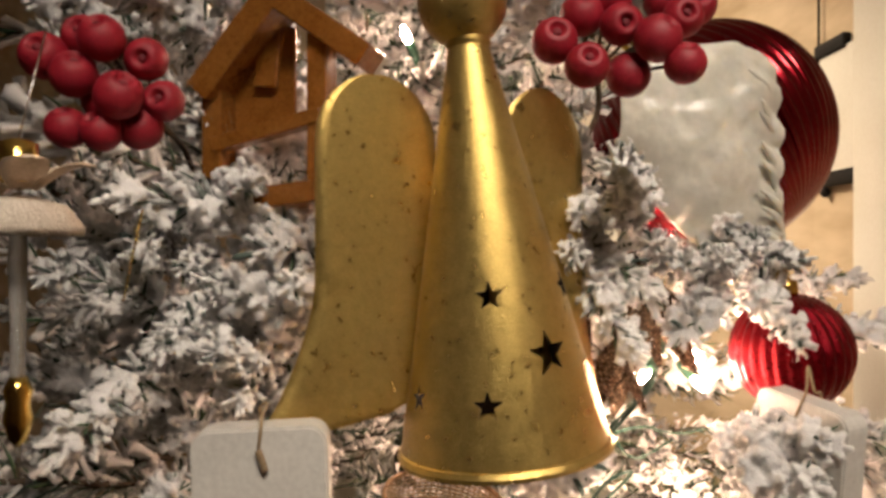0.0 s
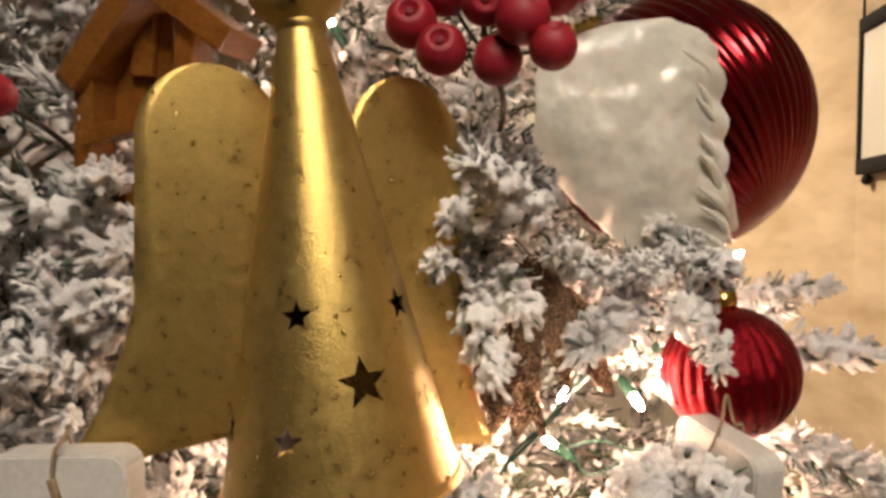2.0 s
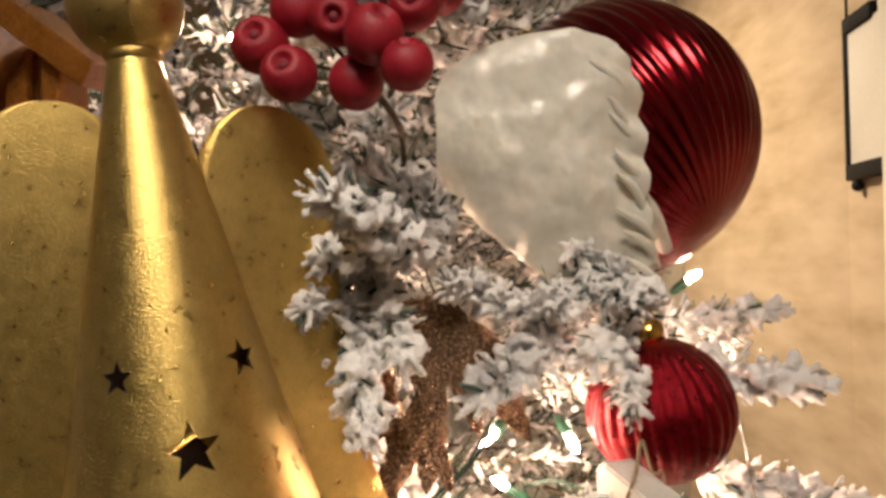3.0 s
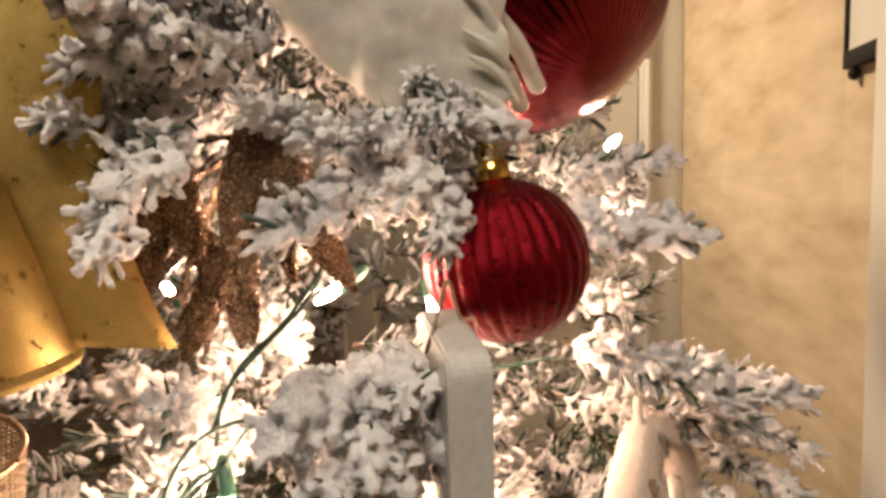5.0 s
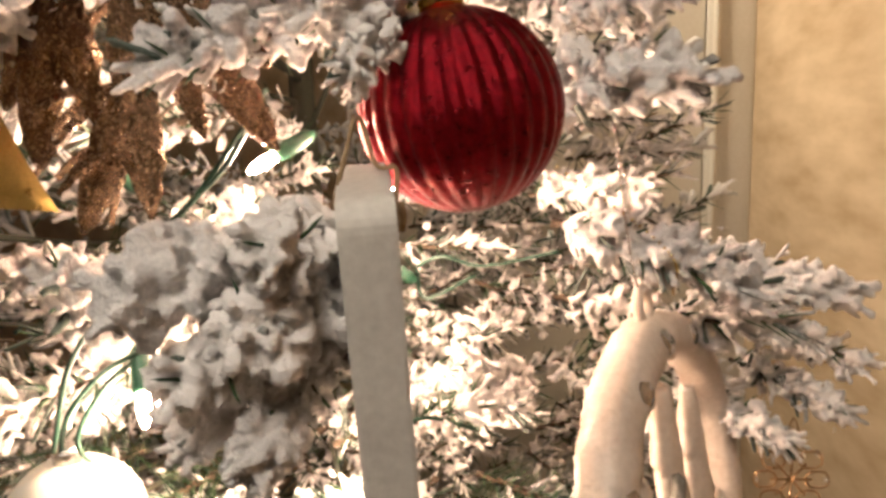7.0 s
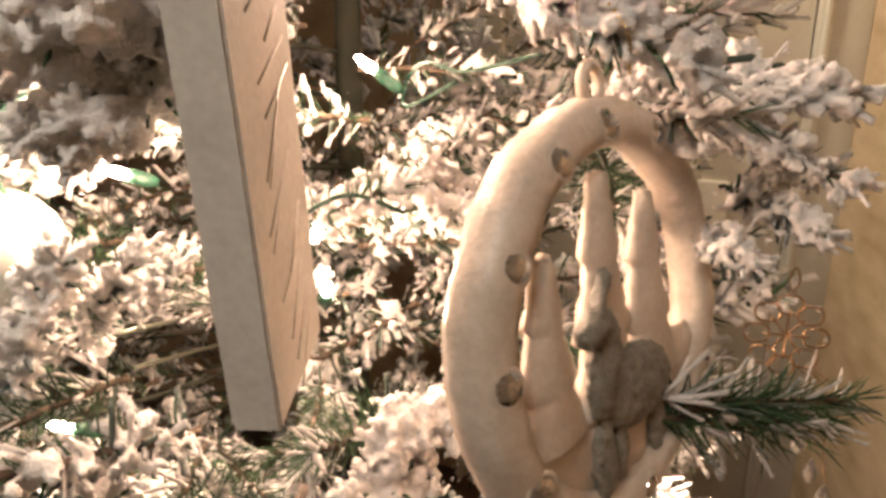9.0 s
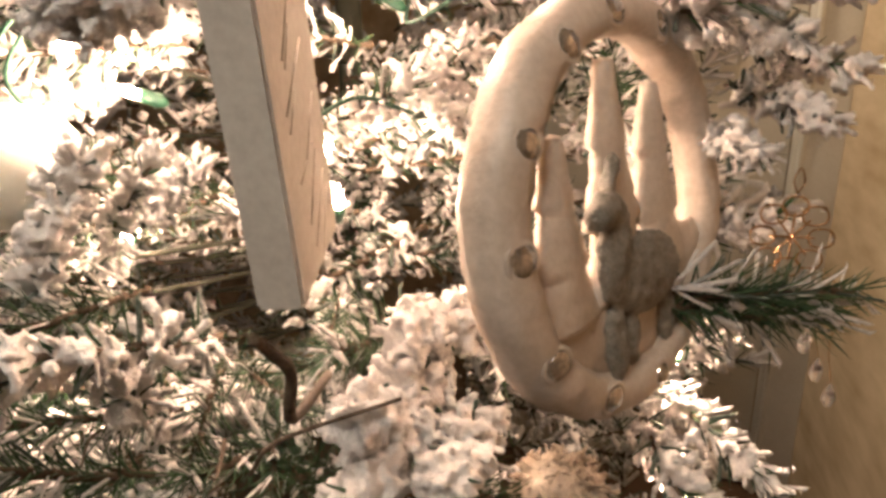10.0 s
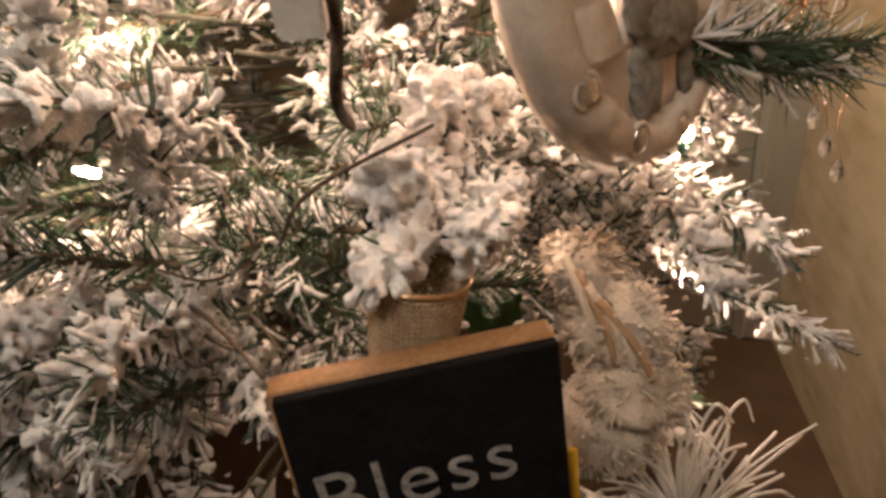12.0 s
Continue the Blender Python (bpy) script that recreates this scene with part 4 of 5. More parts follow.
def bauble(m, r, ribs, rib, material, label, swirl=0.0, sides=200):
    ob = thing("bauble", label, "bauble", m, "red baubles")
    prof = [(max(0.0004, r * math.sin(math.pi * i / 40)), -r * math.cos(math.pi * i / 40)) for i in range(41)]
    part("globe", lathe(prof, sides, ribs, rib, swirl), material, ob)
    k = r / 0.041
    part("cap", lathe([(0.0085 * k, r - 0.002), (0.0088 * k, r + 0.004 * k), (0.0082 * k, r + 0.009 * k), (0.006 * k, r + 0.0105 * k)], 40, 20, 0.12), M_GOLD_CAP, ob, "shiny fluted gold cap")
    loop = [(0.0045 * k * math.cos(a), 0, r + 0.013 * k + 0.0045 * k * math.sin(a)) for a in (2 * math.pi * i / 14 for i in range(14))]
    part("loop", tube(loop, 0.0006 * k, 6, closed=True), M_GOLD_CAP, ob)
    return ob


bauble(Matrix.Translation((0.2485, 0.5265, 1.3275)) @ pose(0, 0, 0, 4, -8, 0), 0.0412, 30, 0.045, M_RED_GLITTER, "fluted dark red bauble with a gold cap", 8)
bauble(Matrix.Translation((0.2427, 0.6717, 1.5013)) @ Vector((-0.55, 0.45, 0.7)).to_track_quat("Z", "Y").to_matrix().to_4x4(), 0.1035, 56, 0.05, M_RED, "large ribbed red foil bauble", 3, 240)


def oval_plaque():
    """A cream round ring with three cut-out trees, a plain grey relief, clear stones and a hanging eye."""
    m = axes_pose((0.3372, 0.5816, 1.1304), (0.2889, 0.9573, -0.003), (-0.1601, 0.0514, 0.9858))
    ob = thing("oval_plaque", "cream resin oval ornament with tree cut-outs and clear stones", "ornament", m)
    a, b, n = 0.102, 0.0974, 200
    bm = bmesh.new()
    rings = []
    for rim in ((0.985, 0.0105), (1.0, 0.006), (1.0, -0.003), (0.975, -0.0075), (0.93, -0.0105), (0.87, -0.012), (0.815, -0.011), (0.785, -0.006), (0.775, 0.002), (0.80, 0.009), (0.88, 0.0105)):
        rings.append([bm.verts.new(((rim[0] * a) * math.cos(q), rim[1] + 0.0006 * math.sin(9 * q), (rim[0] * b) * math.sin(q))) for q in (2 * math.pi * i / n for i in range(n))])
    for p, q in zip(rings, rings[1:] + rings[:1]):
        for j in range(n):
            bm.faces.new((p[j], p[(j + 1) % n], q[(j + 1) % n], q[j]))
    for v in bm.verts:
        v.co += 0.0012 * noise.noise_vector(v.co * 90) + 0.0007 * noise.noise_vector(v.co * 300)
    part("ring", bm, M_RESIN, ob)
    # the filled lower part, a lumpy bank of snow
    bm = bmesh.new()
    rows = []
    for i in range(41):
        x = -0.076 + 0.152 * i / 40
        low = -0.8 * b * math.sqrt(max(0, 1 - (x / (0.8 * a)) ** 2))
        high = max(low, -0.022 + 0.006 * math.sin(46 * x + 0.6) - 0.020 * max(0, -x - 0.05) / 0.03)
        rows.append([(x, 0.001 - 0.004 * math.sin(math.pi * k / 8) + 0.0016 * noise.noise(Vector((x * 90, k * 0.6, 0.3))), low + (high - low) * k / 8) for k in range(9)])
    part("ground", sheet(rows, 0.008), M_RESIN, ob)
    for x, foot, tall, w in ((-0.056, -0.04, 0.080, 0.050), (-0.010, -0.04, 0.106, 0.056), (0.030, -0.04, 0.092, 0.058)):
        rows = []
        for i in range(37):
            s = i / 36
            half = w / 2 * (0.16 + 0.84 * s ** 0.9) * (0.66 + 0.34 * ((s * 2.999) % 1)) * min(1, 0.25 + 9 * s) + 0.0008 * noise.noise(Vector((x * 90, s * 24, 0.5)))
            rows.append([(x - half + 2 * half * j / 8, -0.002 - 0.005 * math.sin(math.pi * j / 8) + 0.001 * noise.noise(Vector((j * 0.7, s * 30, x * 50))), foot + tall * (1 - s)) for j in range(9)])
        part("cutout_tree", sheet(rows, 0.007), M_RESIN, ob)
    bm = bmesh.new()
    for c, s, turn in (((0.004, -0.009, -0.032), (0.034, 0.007, 0.019), 6), ((-0.024, -0.010, -0.014), (0.011, 0.006, 0.024), 16), ((-0.033, -0.012, 0.006), (0.012, 0.006, 0.0075), -25), ((-0.021, -0.010, 0.019), (0.0035, 0.004, 0.010), 25),
                       ((-0.026, -0.008, -0.056), (0.0075, 0.005, 0.020), 0), ((-0.010, -0.006, -0.058), (0.006, 0.005, 0.017), 0), ((0.026, -0.006, -0.055), (0.008, 0.005, 0.020), 0)):
        ball(1.0, Matrix.Translation(c) @ pose(0, 0, 0, 0, turn, 0) @ Matrix.Diagonal((*s, 1)), 20, 14, bm)
    for v in bm.verts:
        v.co += 0.0014 * noise.noise_vector(v.co * 160)
    relief = part("relief", bm, M_DEER, ob, "grey glazed relief")
    mod = relief.modifiers.new("join", "REMESH")
    mod.mode, mod.voxel_size, mod.use_smooth_shade = "VOXEL", 0.0011, True
    soft = relief.modifiers.new("soften", "SMOOTH")
    soft.factor, soft.iterations = 0.5, 8
    rough = relief.modifiers.new("roughen", "DISPLACE")
    rough.texture = bpy.data.textures.new("glaze_lumps", "CLOUDS")
    rough.texture.noise_scale, rough.strength, rough.mid_level = 0.0045, 0.0032, 0.5
    for deg in (119.4, 151, 180, 213, 245.6, 275, 96.5 - 3, 65.5):
        q = math.radians(deg)
        seat = Matrix.Translation((0.885 * a * math.cos(q), -0.0098, 0.885 * b * math.sin(q))) @ pose(0, 0, 0, 0, -deg, 0) @ pose(0, 0, 0, 0, 0, 14)
        stone = part("stone", ball(0.0066, Matrix.Diagonal((1, 0.62, 1, 1)), 9, 6), M_STONE, ob, "clear faceted stone", smooth=False)
        stone.matrix_basis = seat
        part("setting", tube([(0.0074 * math.cos(e), 0.0, 0.0074 * math.sin(e)) for e in (2 * math.pi * i / 18 for i in range(18))], 0.0013, 6, closed=True), M_RESIN, stone)
    eye = [(0.008 * math.cos(e) * 0.9, 0, b + 0.006 + 0.008 * math.sin(e)) for e in (2 * math.pi * i / 18 for i in range(18))]
    part("eye", tube(eye, 0.0028, 8, closed=True), M_RESIN, ob)
    top = Vector((0, 0, b + 0.012))
    for dx in (-0.006, 0.007):
        bm = bmesh.new()
        for i in range(46):
            s = i / 45
            p = top + Vector((dx * math.sin(math.pi * min(1, s + 0.15)), 0.0, 0.085 * s))
            ball(0.0009, Matrix.Translation(p), 6, 4, bm)
        part("bead_strand", bm, M_SILVER, ob, "silver bead strand")


oval_plaque()


def light_string(bulbs, cords):
    ob = thing("light_string", "green wired string of lit clear mini bulbs", "string lights")
    for place, way in bulbs:
        m = Matrix.Translation(place) @ Vector(way).to_track_quat("Z", "Y").to_matrix().to_4x4()
        bm = lathe([(0.0030, -0.004), (0.0042, -0.006), (0.0042, -0.020), (0.0034, -0.024), (0.0018, -0.027)][::-1], 12)
        socket = part("socket", bm, M_SOCKET, ob, "green plastic socket")
        socket.matrix_basis = m
        bulb = part("bulb", lathe([(0.0022, -0.005), (0.0028, 0.0), (0.0028, 0.004), (0.0020, 0.008), (0.0006, 0.011)], 12), M_BULB, socket, "lit clear bulb")
    for pts in cords:
        part("cord", tube(bow(pts), 0.0012, 6), M_CORD, ob)


BULBS_HIGH = [((0.112, 0.488, 1.208), (0.3, -0.4, -0.7)), ((0.150, 0.545, 1.308), (-0.4, -0.5, -0.3)), ((0.200, 0.580, 1.296), (0.2, -0.6, -0.3)),
              ((0.148, 0.700, 1.228), (-0.6, -0.3, 0.5)), ((0.178, 0.595, 1.112), (0.3, -0.4, 0.4)), ((0.312, 0.745, 1.392), (0.3, -0.4, 0.3))]
BULBS_LOW = [((0.160, 0.615, 1.140), (0.2, -0.6, -0.3)),
             ((0.378, 0.680, 0.900), (0.1, -0.5, 0.3)), ((0.012, 0.545, 1.010), (-0.3, -0.5, 0.3)), ((0.03, 0.575, 1.080), (0.3, -0.4, 0.6)), ((0.07, 0.56, 1.175), (0.0, -0.5, 0.2)),
             ((0.24, 0.70, 1.30), (0.1, -0.5, -0.5)), ((0.36, 0.70, 1.0), (0.1, -0.5, 0.5)), ((0.02, 0.60, 1.30), (0.1, -0.5, 0.3)), ((-0.030, 0.61, 1.575), (-0.2, -0.4, 0.4))]
CORDS_A = [[(0.106, 0.495, 1.228), (0.125, 0.487, 1.253), (0.105, 0.478, 1.248), (0.090, 0.472, 1.228), (0.078, 0.47, 1.19)],
           [(0.106, 0.495, 1.228), (0.097, 0.482, 1.222), (0.084, 0.474, 1.205), (0.076, 0.474, 1.18)],
           [(0.106, 0.497, 1.226), (0.094, 0.484, 1.213), (0.086, 0.476, 1.19), (0.09, 0.5, 1.16)]]
CORDS_B = [[(0.160, 0.53, 1.340), (0.154, 0.52, 1.325), (0.136, 0.51, 1.298), (0.112, 0.505, 1.274), (0.097, 0.50, 1.24)],
           [(0.158, 0.53, 1.338), (0.148, 0.515, 1.310), (0.128, 0.506, 1.288), (0.105, 0.503, 1.262), (0.100, 0.50, 1.235)],
           [(0.165, 0.72, 1.22), (0.19, 0.70, 1.232), (0.22, 0.69, 1.228), (0.27, 0.68, 1.24)], [(0.165, 0.72, 1.218), (0.18, 0.69, 1.205), (0.215, 0.69, 1.222)],
           [(0.19, 0.55, 1.165), (0.215, 0.56, 1.178), (0.24, 0.57, 1.17)]]
light_string(BULBS_HIGH + BULBS_LOW, CORDS_A + CORDS_B)


def glitter_spray(m, leaves, label):
    ob = thing("leaf_pick", label, "leaf pick", m, "glitter leaf picks")
    for length, wide, yaw, pitch in leaves:
        rows = []
        for i in range(13):
            s = i / 12
            half = wide / 2 * math.sin(math.pi * min(1, 0.06 + 0.9 * s)) ** 0.8 * (0.82 + 0.3 * noise.noise(Vector((s * 14, yaw, 0.2)))) + 0.0006
            rows.append([(s * length, -half + 2 * half * j / 6, 0.006 * math.sin(2 * s) + 0.4 * abs(j - 3) / 3 * half + 0.0022 * noise.noise(Vector((s * 9 + yaw, j * 0.9, pitch)))) for j in range(7)])
        leaf = part("leaf", sheet(rows, 0.0011), M_GLITTER_LEAF, ob)
        leaf.matrix_basis = pose(0, 0, 0, 0, pitch, yaw)
    part("stem", tube(bow([(0, 0, 0), (-0.01, 0.03, 0.01), (-0.02, 0.08, 0.02)], 4), 0.0009), M_TWIG, ob)


def broad_leaf_pick(root, tips, label):
    """Broad pointed glitter leaves that fan from one stem, cupped to the room."""
    ob = thing("leaf_pick", label, "leaf pick", Matrix.Translation(root), "glitter leaf picks")
    for k, (tip, wide) in enumerate(tips):
        along = Vector(tip) - Vector(root)
        length = along.length
        ex = along.normalized()
        ez = Vector((0.15, -1, 0.1))
        ez = (ez - ez.dot(ex) * ex).normalized()
        turn = Matrix((ex, ez.cross(ex), ez)).transposed().to_4x4()
        rows = []
        for i in range(19):
            q = i / 18
            half = wide / 2 * (math.sin(math.pi * min(1, 0.1 + 0.9 * q ** 1.15)) ** 0.7) * (0.9 + 0.22 * noise.noise(Vector((q * 13, k * 3.1, 0.7)))) + 0.0005
            rows.append([(q * length, -half + 2 * half * j / 8, 0.005 * math.sin(math.pi * q) - 0.28 * (abs(j - 4) / 4) ** 1.5 * half
                          + 0.003 * noise.noise(Vector((q * 7 + k, j * 0.7, 2.0)))) for j in range(9)])
        part("leaf", sheet(rows, 0.0011), M_GLITTER_LEAF, ob).matrix_basis = turn
    part("stem", tube(bow([(0, 0, 0), (-0.01, 0.04, 0.01), (-0.02, 0.1, 0.02)], 4), 0.0009), M_TWIG, ob)


broad_leaf_pick((0.124, 0.501, 1.399), [((0.175, 0.508, 1.314), 0.021), ((0.119, 0.488, 1.330), 0.018), ((0.147, 0.500, 1.320), 0.015)], "broad brown glitter leaf pick beside the lights")
broad_leaf_pick((0.080, 0.505, 1.395), [((0.068, 0.492, 1.312), 0.024), ((0.098, 0.498, 1.325), 0.020), ((0.048, 0.50, 1.335), 0.018)], "amber brown glitter leaf pick behind the snowy branch")
broad_leaf_pick((0.125, 0.494, 1.351), [((0.090, 0.490, 1.282), 0.020), ((0.116, 0.501, 1.286), 0.018)], "clear brown glitter leaf pick under a snowy branch")
glitter_spray(Matrix.Translation((0.115, 0.51, 1.325)), [(0.05, 0.013, -110, 35), (0.05, 0.012, -170, 30), (0.045, 0.012, -60, 50), (0.045, 0.012, -140, 70)], "brown glitter leaf pick among the branches")


glitter_spray(Matrix.Translation((0.118, 0.525, 1.392)), [(0.085, 0.017, -28, 36), (0.06, 0.013, -75, 55), (0.055, 0.012, -150, 45), (0.06, 0.013, 170, 60), (0.05, 0.012, -110, 70), (0.05, 0.012, -50, 80), (0.045, 0.011, -130, 15)], "large dark brown glitter leaf pick")
glitter_spray(Matrix.Translation((0.085, 0.53, 1.345)), [(0.06, 0.013, -120, 50), (0.055, 0.012, 180, 35), (0.05, 0.013, -60, 65), (0.05, 0.012, -20, 75), (0.05, 0.012, -95, 20), (0.045, 0.012, -150, 80)], "dark brown glitter leaf pick behind the gold bell")


def frosted_ball():
    ob = thing("frosted_bauble", "frosted white bauble lit from behind", "bauble", Matrix.Translation((0.077, 0.478, 1.152)))
    part("globe", ball(0.031, None, 36, 24), M_FROST, ob)
    part("cap", lathe([(0.006, 0.029), (0.0062, 0.036), (0.004, 0.038)], 24), M_SILVER, ob)


frosted_ball()


def burlap_cuff(m, r0, r1, tall, label):
    """Woven jute strands round an open cuff."""
    ob = thing("burlap_cuff", label, "ribbon", m, "burlap ribbon")
    bm = bmesh.new()
    n = 56
    for k in range(n):
        a = 2 * math.pi * k / n
        pts = []
        for i in range(23):
            s = i / 22
            r = r0 + (r1 - r0) * s + 0.00035 * (1 if (i + k) % 2 else -1)
            pts.append((r * math.cos(a), r * math.sin(a), tall * s))
        tube(pts, 0.00075, 4, bm=bm)
    tagged(part("warp", bm, M_BURLAP, ob), kind="stuff")
    bm = bmesh.new()
    for i in range(23):
        s = i / 22
        pts = [((r0 + (r1 - r0) * s - 0.00035 * (1 if (i + k) % 2 else -1)) * math.cos(2 * math.pi * k / n), (r0 + (r1 - r0) * s - 0.00035 * (1 if (i + k) % 2 else -1)) * math.sin(2 * math.pi * k / n), tall * s) for k in range(n)]
        tube(pts, 0.00075, 4, bm=bm, closed=True)
    tagged(part("weft", bm, M_BURLAP, ob), kind="stuff")
    part("wired_edge", tube([(r1 * math.cos(2 * math.pi * k / 40), r1 * math.sin(2 * math.pi * k / 40), tall) for k in range(40)], 0.0014, 6, closed=True), M_COPPER, ob)


burlap_cuff(pose(0.256, 0.472, 0.950, -6, 8, 0), 0.0175, 0.0225, 0.06, "tan burlap ribbon cuff over a snowy branch")
burlap_cuff(pose(-0.008, 0.44, 1.20, 10, 10, 0), 0.032, 0.036, 0.055, "tan burlap ribbon loop with a wired edge")


def chalkboard():
    """A small framed slate; its top edge at z = 0, x along the top."""
    tl, tr = Vector((0.228, 0.407, 0.9835)), Vector((0.330, 0.468, 0.9905))
    wide, tall = (tr - tl).length, 0.105
    m = axes_pose(tl, tr - tl, (0.10, 0.10, 1.0))
    ob = thing("chalkboard_sign", "small black chalkboard on a tan wooden block with chalk writing", "sign", m)
    part("slate", box(wide / 2, 0.0045, -tall / 2, wide, 0.006, tall, 0.001), M_SLATE, ob, smooth=False)
    part("backing", box(wide / 2 - 0.001, 0.0135, -tall / 2, wide + 0.003, 0.014, tall + 0.003, 0.002), M_FRAMEWOOD, ob, "tan wooden backing block")
    curve = bpy.data.curves.new("writing", "FONT")
    curve.body, curve.size, curve.extrude = "Bless", 0.041, 0.0003
    curve.space_character, curve.offset = 1.10, -0.0002
    tmp = new("writing_tmp", curve)
    me = bpy.data.meshes.new_from_object(tmp.evaluated_get(bpy.context.evaluated_depsgraph_get()))
    bpy.data.objects.remove(tmp)
    me.materials.clear()
    me.materials.append(M_CHALK)
    text = new("writing", me)
    text.parent = ob
    text.matrix_basis = Matrix.Translation((0.006, 0.0012, -0.0695)) @ pose(0, 0, 0, 90, -3, 0)
    tagged(text, "white chalk writing")


chalkboard()


def felt_ornament():
    ob = thing("felt_ornament", "cream fuzzy felt ornament with tan streaks", "ornament", Matrix.Translation((0.335, 0.585, 0.925)))
    for k, (c, s) in enumerate((((-0.022, 0.012, 0.026), (0.024, 0.022, 0.022)), ((0.0, 0.0, 0.0), (0.030, 0.024, 0.026)), ((0.012, -0.012, -0.034), (0.030, 0.026, 0.026)), ((-0.005, -0.02, -0.062), (0.036, 0.026, 0.024)))):
        bm = ball(1.0, Matrix.Translation(c) @ Matrix.Diagonal((*s, 1)), 36, 24)
        for v in bm.verts:
            v.co += 0.007 * noise.noise_vector(v.co * 70) + 0.003 * noise.noise_vector(v.co * 260)
        part("puff", bm, M_PLUSH, ob)
    rnd, verts, faces, mats = random.Random(4), [], [], []
    for k in range(1400):
        c, s = (((-0.022, 0.012, 0.026), (0.024, 0.022, 0.022)), ((0.0, 0.0, 0.0), (0.030, 0.024, 0.026)), ((0.012, -0.012, -0.034), (0.030, 0.026, 0.026)), ((-0.005, -0.02, -0.062), (0.036, 0.026, 0.024)))[k % 4]
        n = Vector((rnd.gauss(0, 1), rnd.gauss(0, 1), rnd.gauss(0, 1))).normalized()
        root = Vector(c) + Vector((n.x * s[0], n.y * s[1], n.z * s[2])) * 0.97
        way = (n + Vector((rnd.uniform(-1, 1), rnd.uniform(-1, 1), rnd.uniform(-1.2, 0.4)))).normalized()
        finger(verts, faces, mats, root, way, rnd.uniform(0.005, 0.011), 0.0009, 4, 3, rnd, 1)
    tagged(mesh_ob("fuzz", verts, faces, M_PLUSH, ob, "fuzzy felt fibres"), kind="stuff")
    for k in range(4):
        part("streak", tube(bow([(-0.028 + 0.007 * k, -0.006 - 0.004 * k, 0.044 - 0.006 * k), (-0.012 + 0.009 * k, -0.022, 0.020 - 0.006 * k), (-0.004 + 0.010 * k, -0.026, -0.008 - 0.003 * k)], 6), 0.0032, 6, 0.6), M_TAN if k % 2 else M_PLUSH, ob, "tan felt streak" if k % 2 else "")


felt_ornament()


def white_twig_pick():
    ob = thing("twig_pick", "white curly twig pick below the felt ornament", "twig pick", Matrix.Translation((0.385, 0.575, 0.785)))
    rnd = random.Random(8)
    for k in range(56):
        a, lean = rnd.uniform(0, 6.28), rnd.uniform(0.1, 0.9)
        way = Vector((math.cos(a) * lean, math.sin(a) * lean * 0.7 - 0.15, 1)).normalized()
        h = rnd.uniform(0.055, 0.115)
        curl = Vector((rnd.uniform(-1, 1), rnd.uniform(-1, 1), rnd.uniform(-0.6, 0.2))) * 0.022
        pts = [Vector((0, 0, 0)), way * h * 0.4 + curl * 0.1, way * h * 0.75 + curl * 0.4, way * h + curl]
        if k % 3 == 0:
            pts.append(way * h * 0.9 + curl * 1.6)
        part("twig", tube(bow(pts, 5), 0.0014, 5, 0.6), M_CORAL, ob)


white_twig_pick()


def wire_snowflake():
    ob = thing("wire_ornament", "copper wire loop ornament with clear drop beads", "ornament", pose(0.418, 0.735, 1.075, 0, 0, 10))
    for k in range(8):
        a = 2 * math.pi * k / 8
        c = Vector((0.017 * math.cos(a), 0, 0.020 * math.sin(a)))
        part("loop", tube([(c.x + 0.0075 * math.cos(e), 0.001 * math.sin(3 * e), c.z + 0.0065 * math.sin(e)) for e in (2 * math.pi * i / 16 for i in range(16))], 0.0008, 5, closed=True), M_COPPER, ob)
        part("spoke", tube([(0, 0, 0), c * 0.8], 0.0008, 5), M_COPPER, ob)
        part("bead", ball(0.0022, Matrix.Translation(c * 1.35), 8, 6), M_GEM, ob)
    part("hanger", tube(bow([(0, 0, 0.028), (0.003, 0, 0.036), (0, 0, 0.044), (-0.003, 0, 0.036), (0, 0, 0.028)], 5), 0.0006, 5), M_COPPER, ob)
    for k, (x, low) in enumerate(((0.014, 0.062), (0.024, 0.082), (0.034, 0.10))):
        part("drop_wire", tube(bow([(x * 0.6, 0, -0.02), (x + 0.004, 0, -0.3 * low - 0.01), (x - 0.002, 0, -0.7 * low), (x + 0.003, 0, -low)], 5), 0.0005, 5), M_COPPER, ob)
        part("bead", ball(0.002, Matrix.Translation((x + 0.001, 0, -0.55 * low)), 8, 6), M_GEM, ob)
        part("drop", lathe([(0.0005, 0.0), (0.004, -0.008), (0.0045, -0.012), (0.002, -0.017)], 8), M_GEM, ob, "clear glass drop", smooth=False).matrix_basis = Matrix.Translation((x + 0.003, 0, -low))


wire_snowflake()


def yellow_stick():
    ob = thing("yellow_stick", "small yellow painted stick beside the chalkboard", "stick")
    part("rod", tube([(0.332, 0.485, 0.918), (0.334, 0.492, 0.84)], 0.0026, 8), M_YELLOW, ob)


yellow_stick()


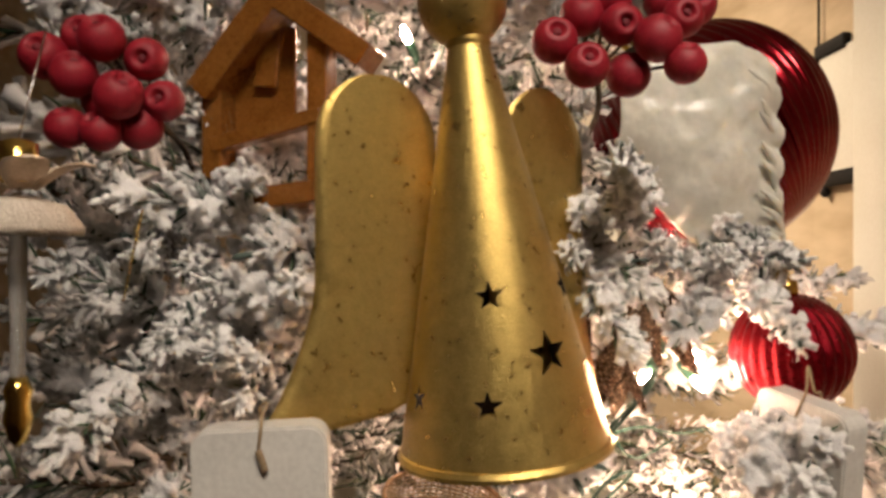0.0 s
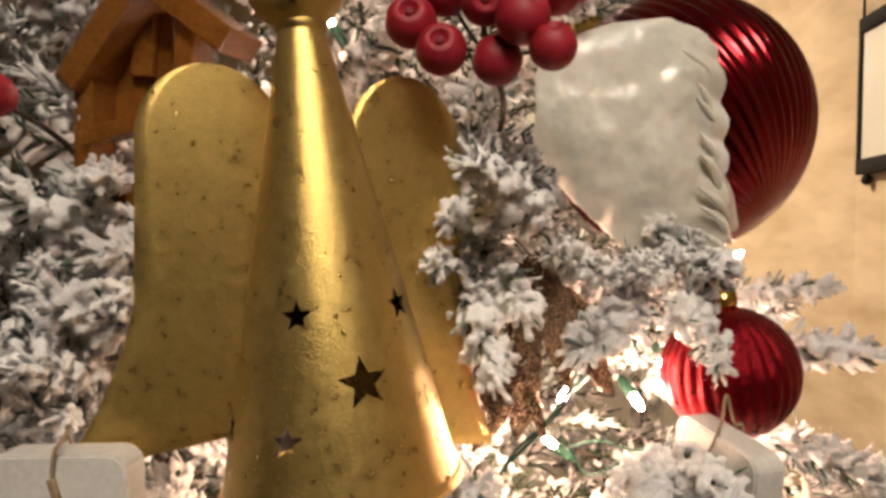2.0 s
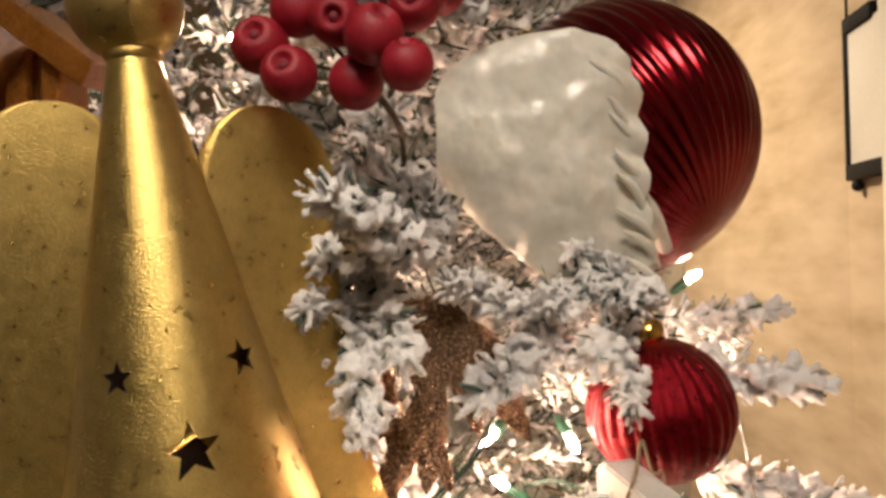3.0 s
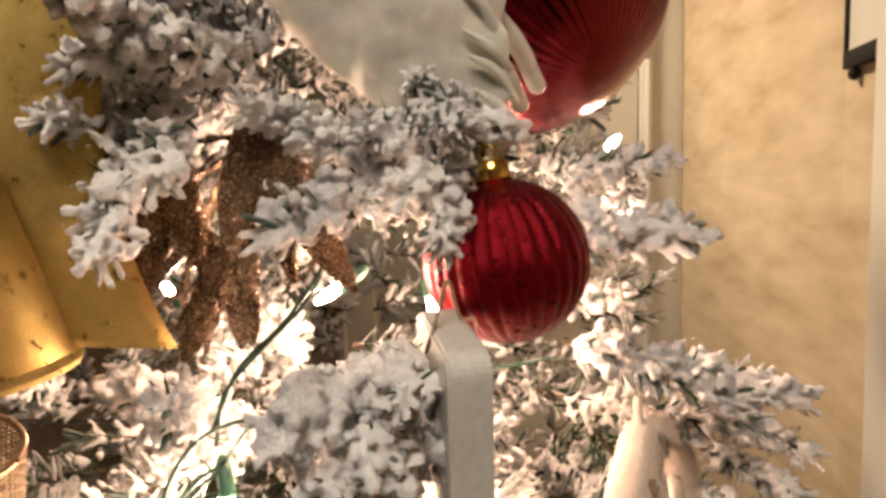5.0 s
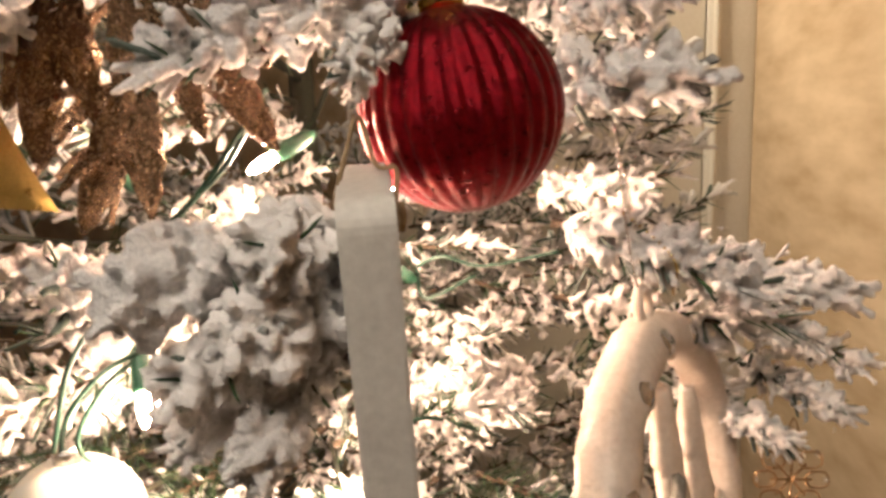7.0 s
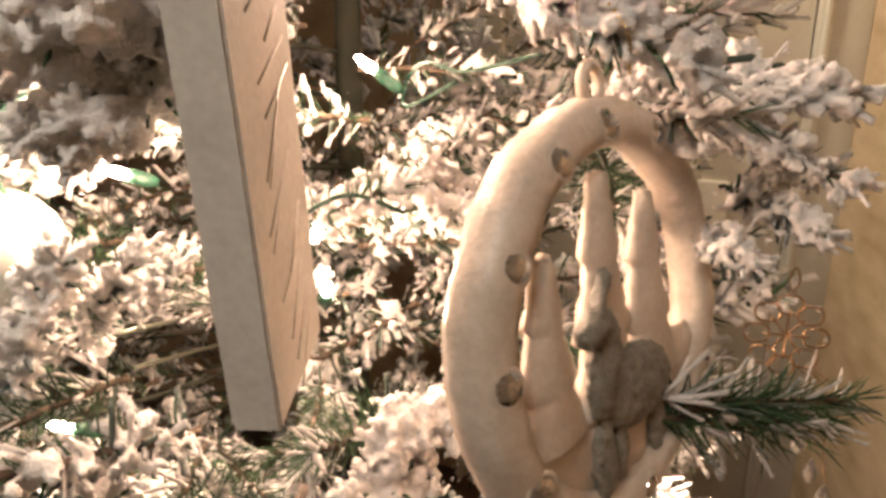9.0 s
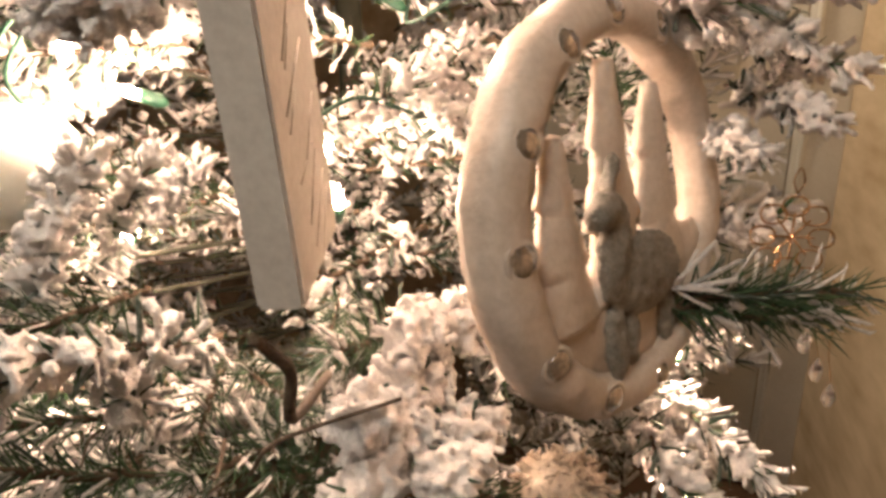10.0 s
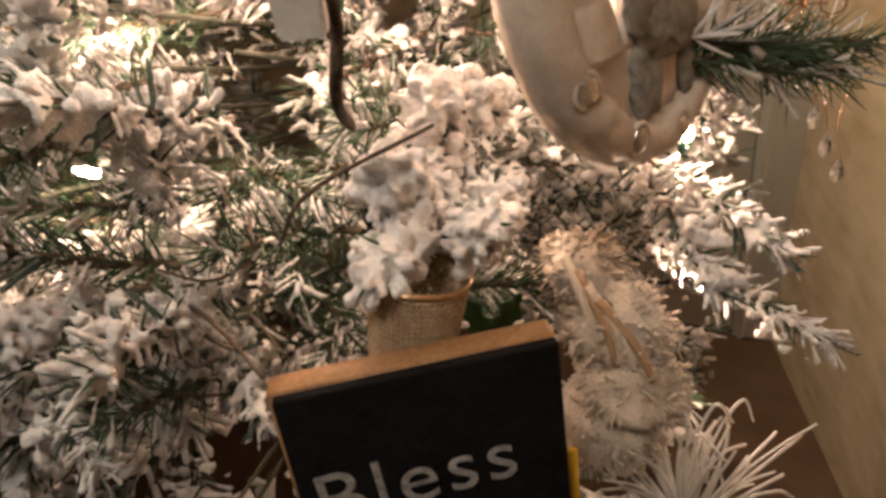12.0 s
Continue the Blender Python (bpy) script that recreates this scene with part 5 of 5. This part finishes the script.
def holly_leaf():
    ob = thing("holly_pick", "dark green holly leaf with a red berry", "leaf", pose(0.272, 0.548, 0.925, 70, 20, 10))
    for yaw in (80, 140):
        rows = [[(0.034 * s, y * (0.009 * math.sin(math.pi * min(0.98, 0.05 + 0.93 * s)) * (0.75 + 0.25 * math.cos(6 * math.pi * s))), 0.002 * abs(y)) for y in (-1, -0.5, 0, 0.5, 1)] for s in (i / 18 for i in range(19))]
        part("leaf", sheet(rows, 0.0008), M_HOLLY, ob).matrix_basis = pose(0, 0, 0, 0, 0, yaw)
    part("berry", ball(0.004, Matrix.Translation((-0.004, 0.0, 0.004)), 12, 8), M_BERRY, ob)


holly_leaf()


def bead_garland(points, label):
    ob = thing("bead_garland", label, "garland", group="bead garlands")
    bm = bmesh.new()
    for p in bow(points, 16):
        ball(0.0007, Matrix.Translation(p), 6, 4, bm)
    part("beads", bm, M_GOLD_CAP, ob)


bead_garland([(-0.155, 0.38, 1.42), (-0.153, 0.365, 1.40), (-0.156, 0.36, 1.375)], "thin gold bead strand in the branches")
bead_garland([(0.27, 0.57, 1.31), (0.33, 0.58, 1.262), (0.335, 0.60, 1.235)], "thin silver gold bead strand in the branches")


def bare_twig(points, r=0.0016):
    ob = thing("bare_twig", "dark bare wire twig sticking out of the tree", "twig", group="bare twigs")
    part("stem", tube(bow(points), r, 6, 0.7), M_TWIG, ob)


bare_twig([(0.24, 0.48, 1.075), (0.282, 0.400, 1.112), (0.292, 0.388, 1.135), (0.300, 0.372, 1.150), (0.3065, 0.358, 1.162)], 0.0021)
bare_twig([(0.20, 0.47, 1.02), (0.23, 0.455, 1.055), (0.285, 0.46, 1.085)], 0.0012)
bare_twig([(0.14, 0.46, 0.99), (0.19, 0.43, 1.0), (0.225, 0.41, 0.995)], 0.0014)
bare_twig([(0.13, 0.46, 0.96), (0.18, 0.42, 0.985), (0.215, 0.40, 1.01)], 0.0014)
for k, (x, z, lean) in enumerate(((0.135, 1.035, 0.5), (0.15, 1.005, -0.6), (0.165, 0.985, 0.9), (0.18, 1.02, -0.3), (0.20, 0.99, 0.7), (0.145, 0.96, 0.2), (0.175, 0.955, -0.8), (0.205, 1.045, 0.4), (0.12, 1.07, -0.5))):
    end = Vector((x + 0.03 * lean, 0.425 + 0.004 * (k % 3), z + 0.012 * (1 - abs(lean))))
    start = Vector((x - 0.03 * lean - 0.01, 0.475, z - 0.014))
    bare_twig([start, start.lerp(end, 0.5) + Vector((0.004, -0.006, 0.008 - 0.004 * (k % 4))), end], 0.0009 + 0.0002 * (k % 3))
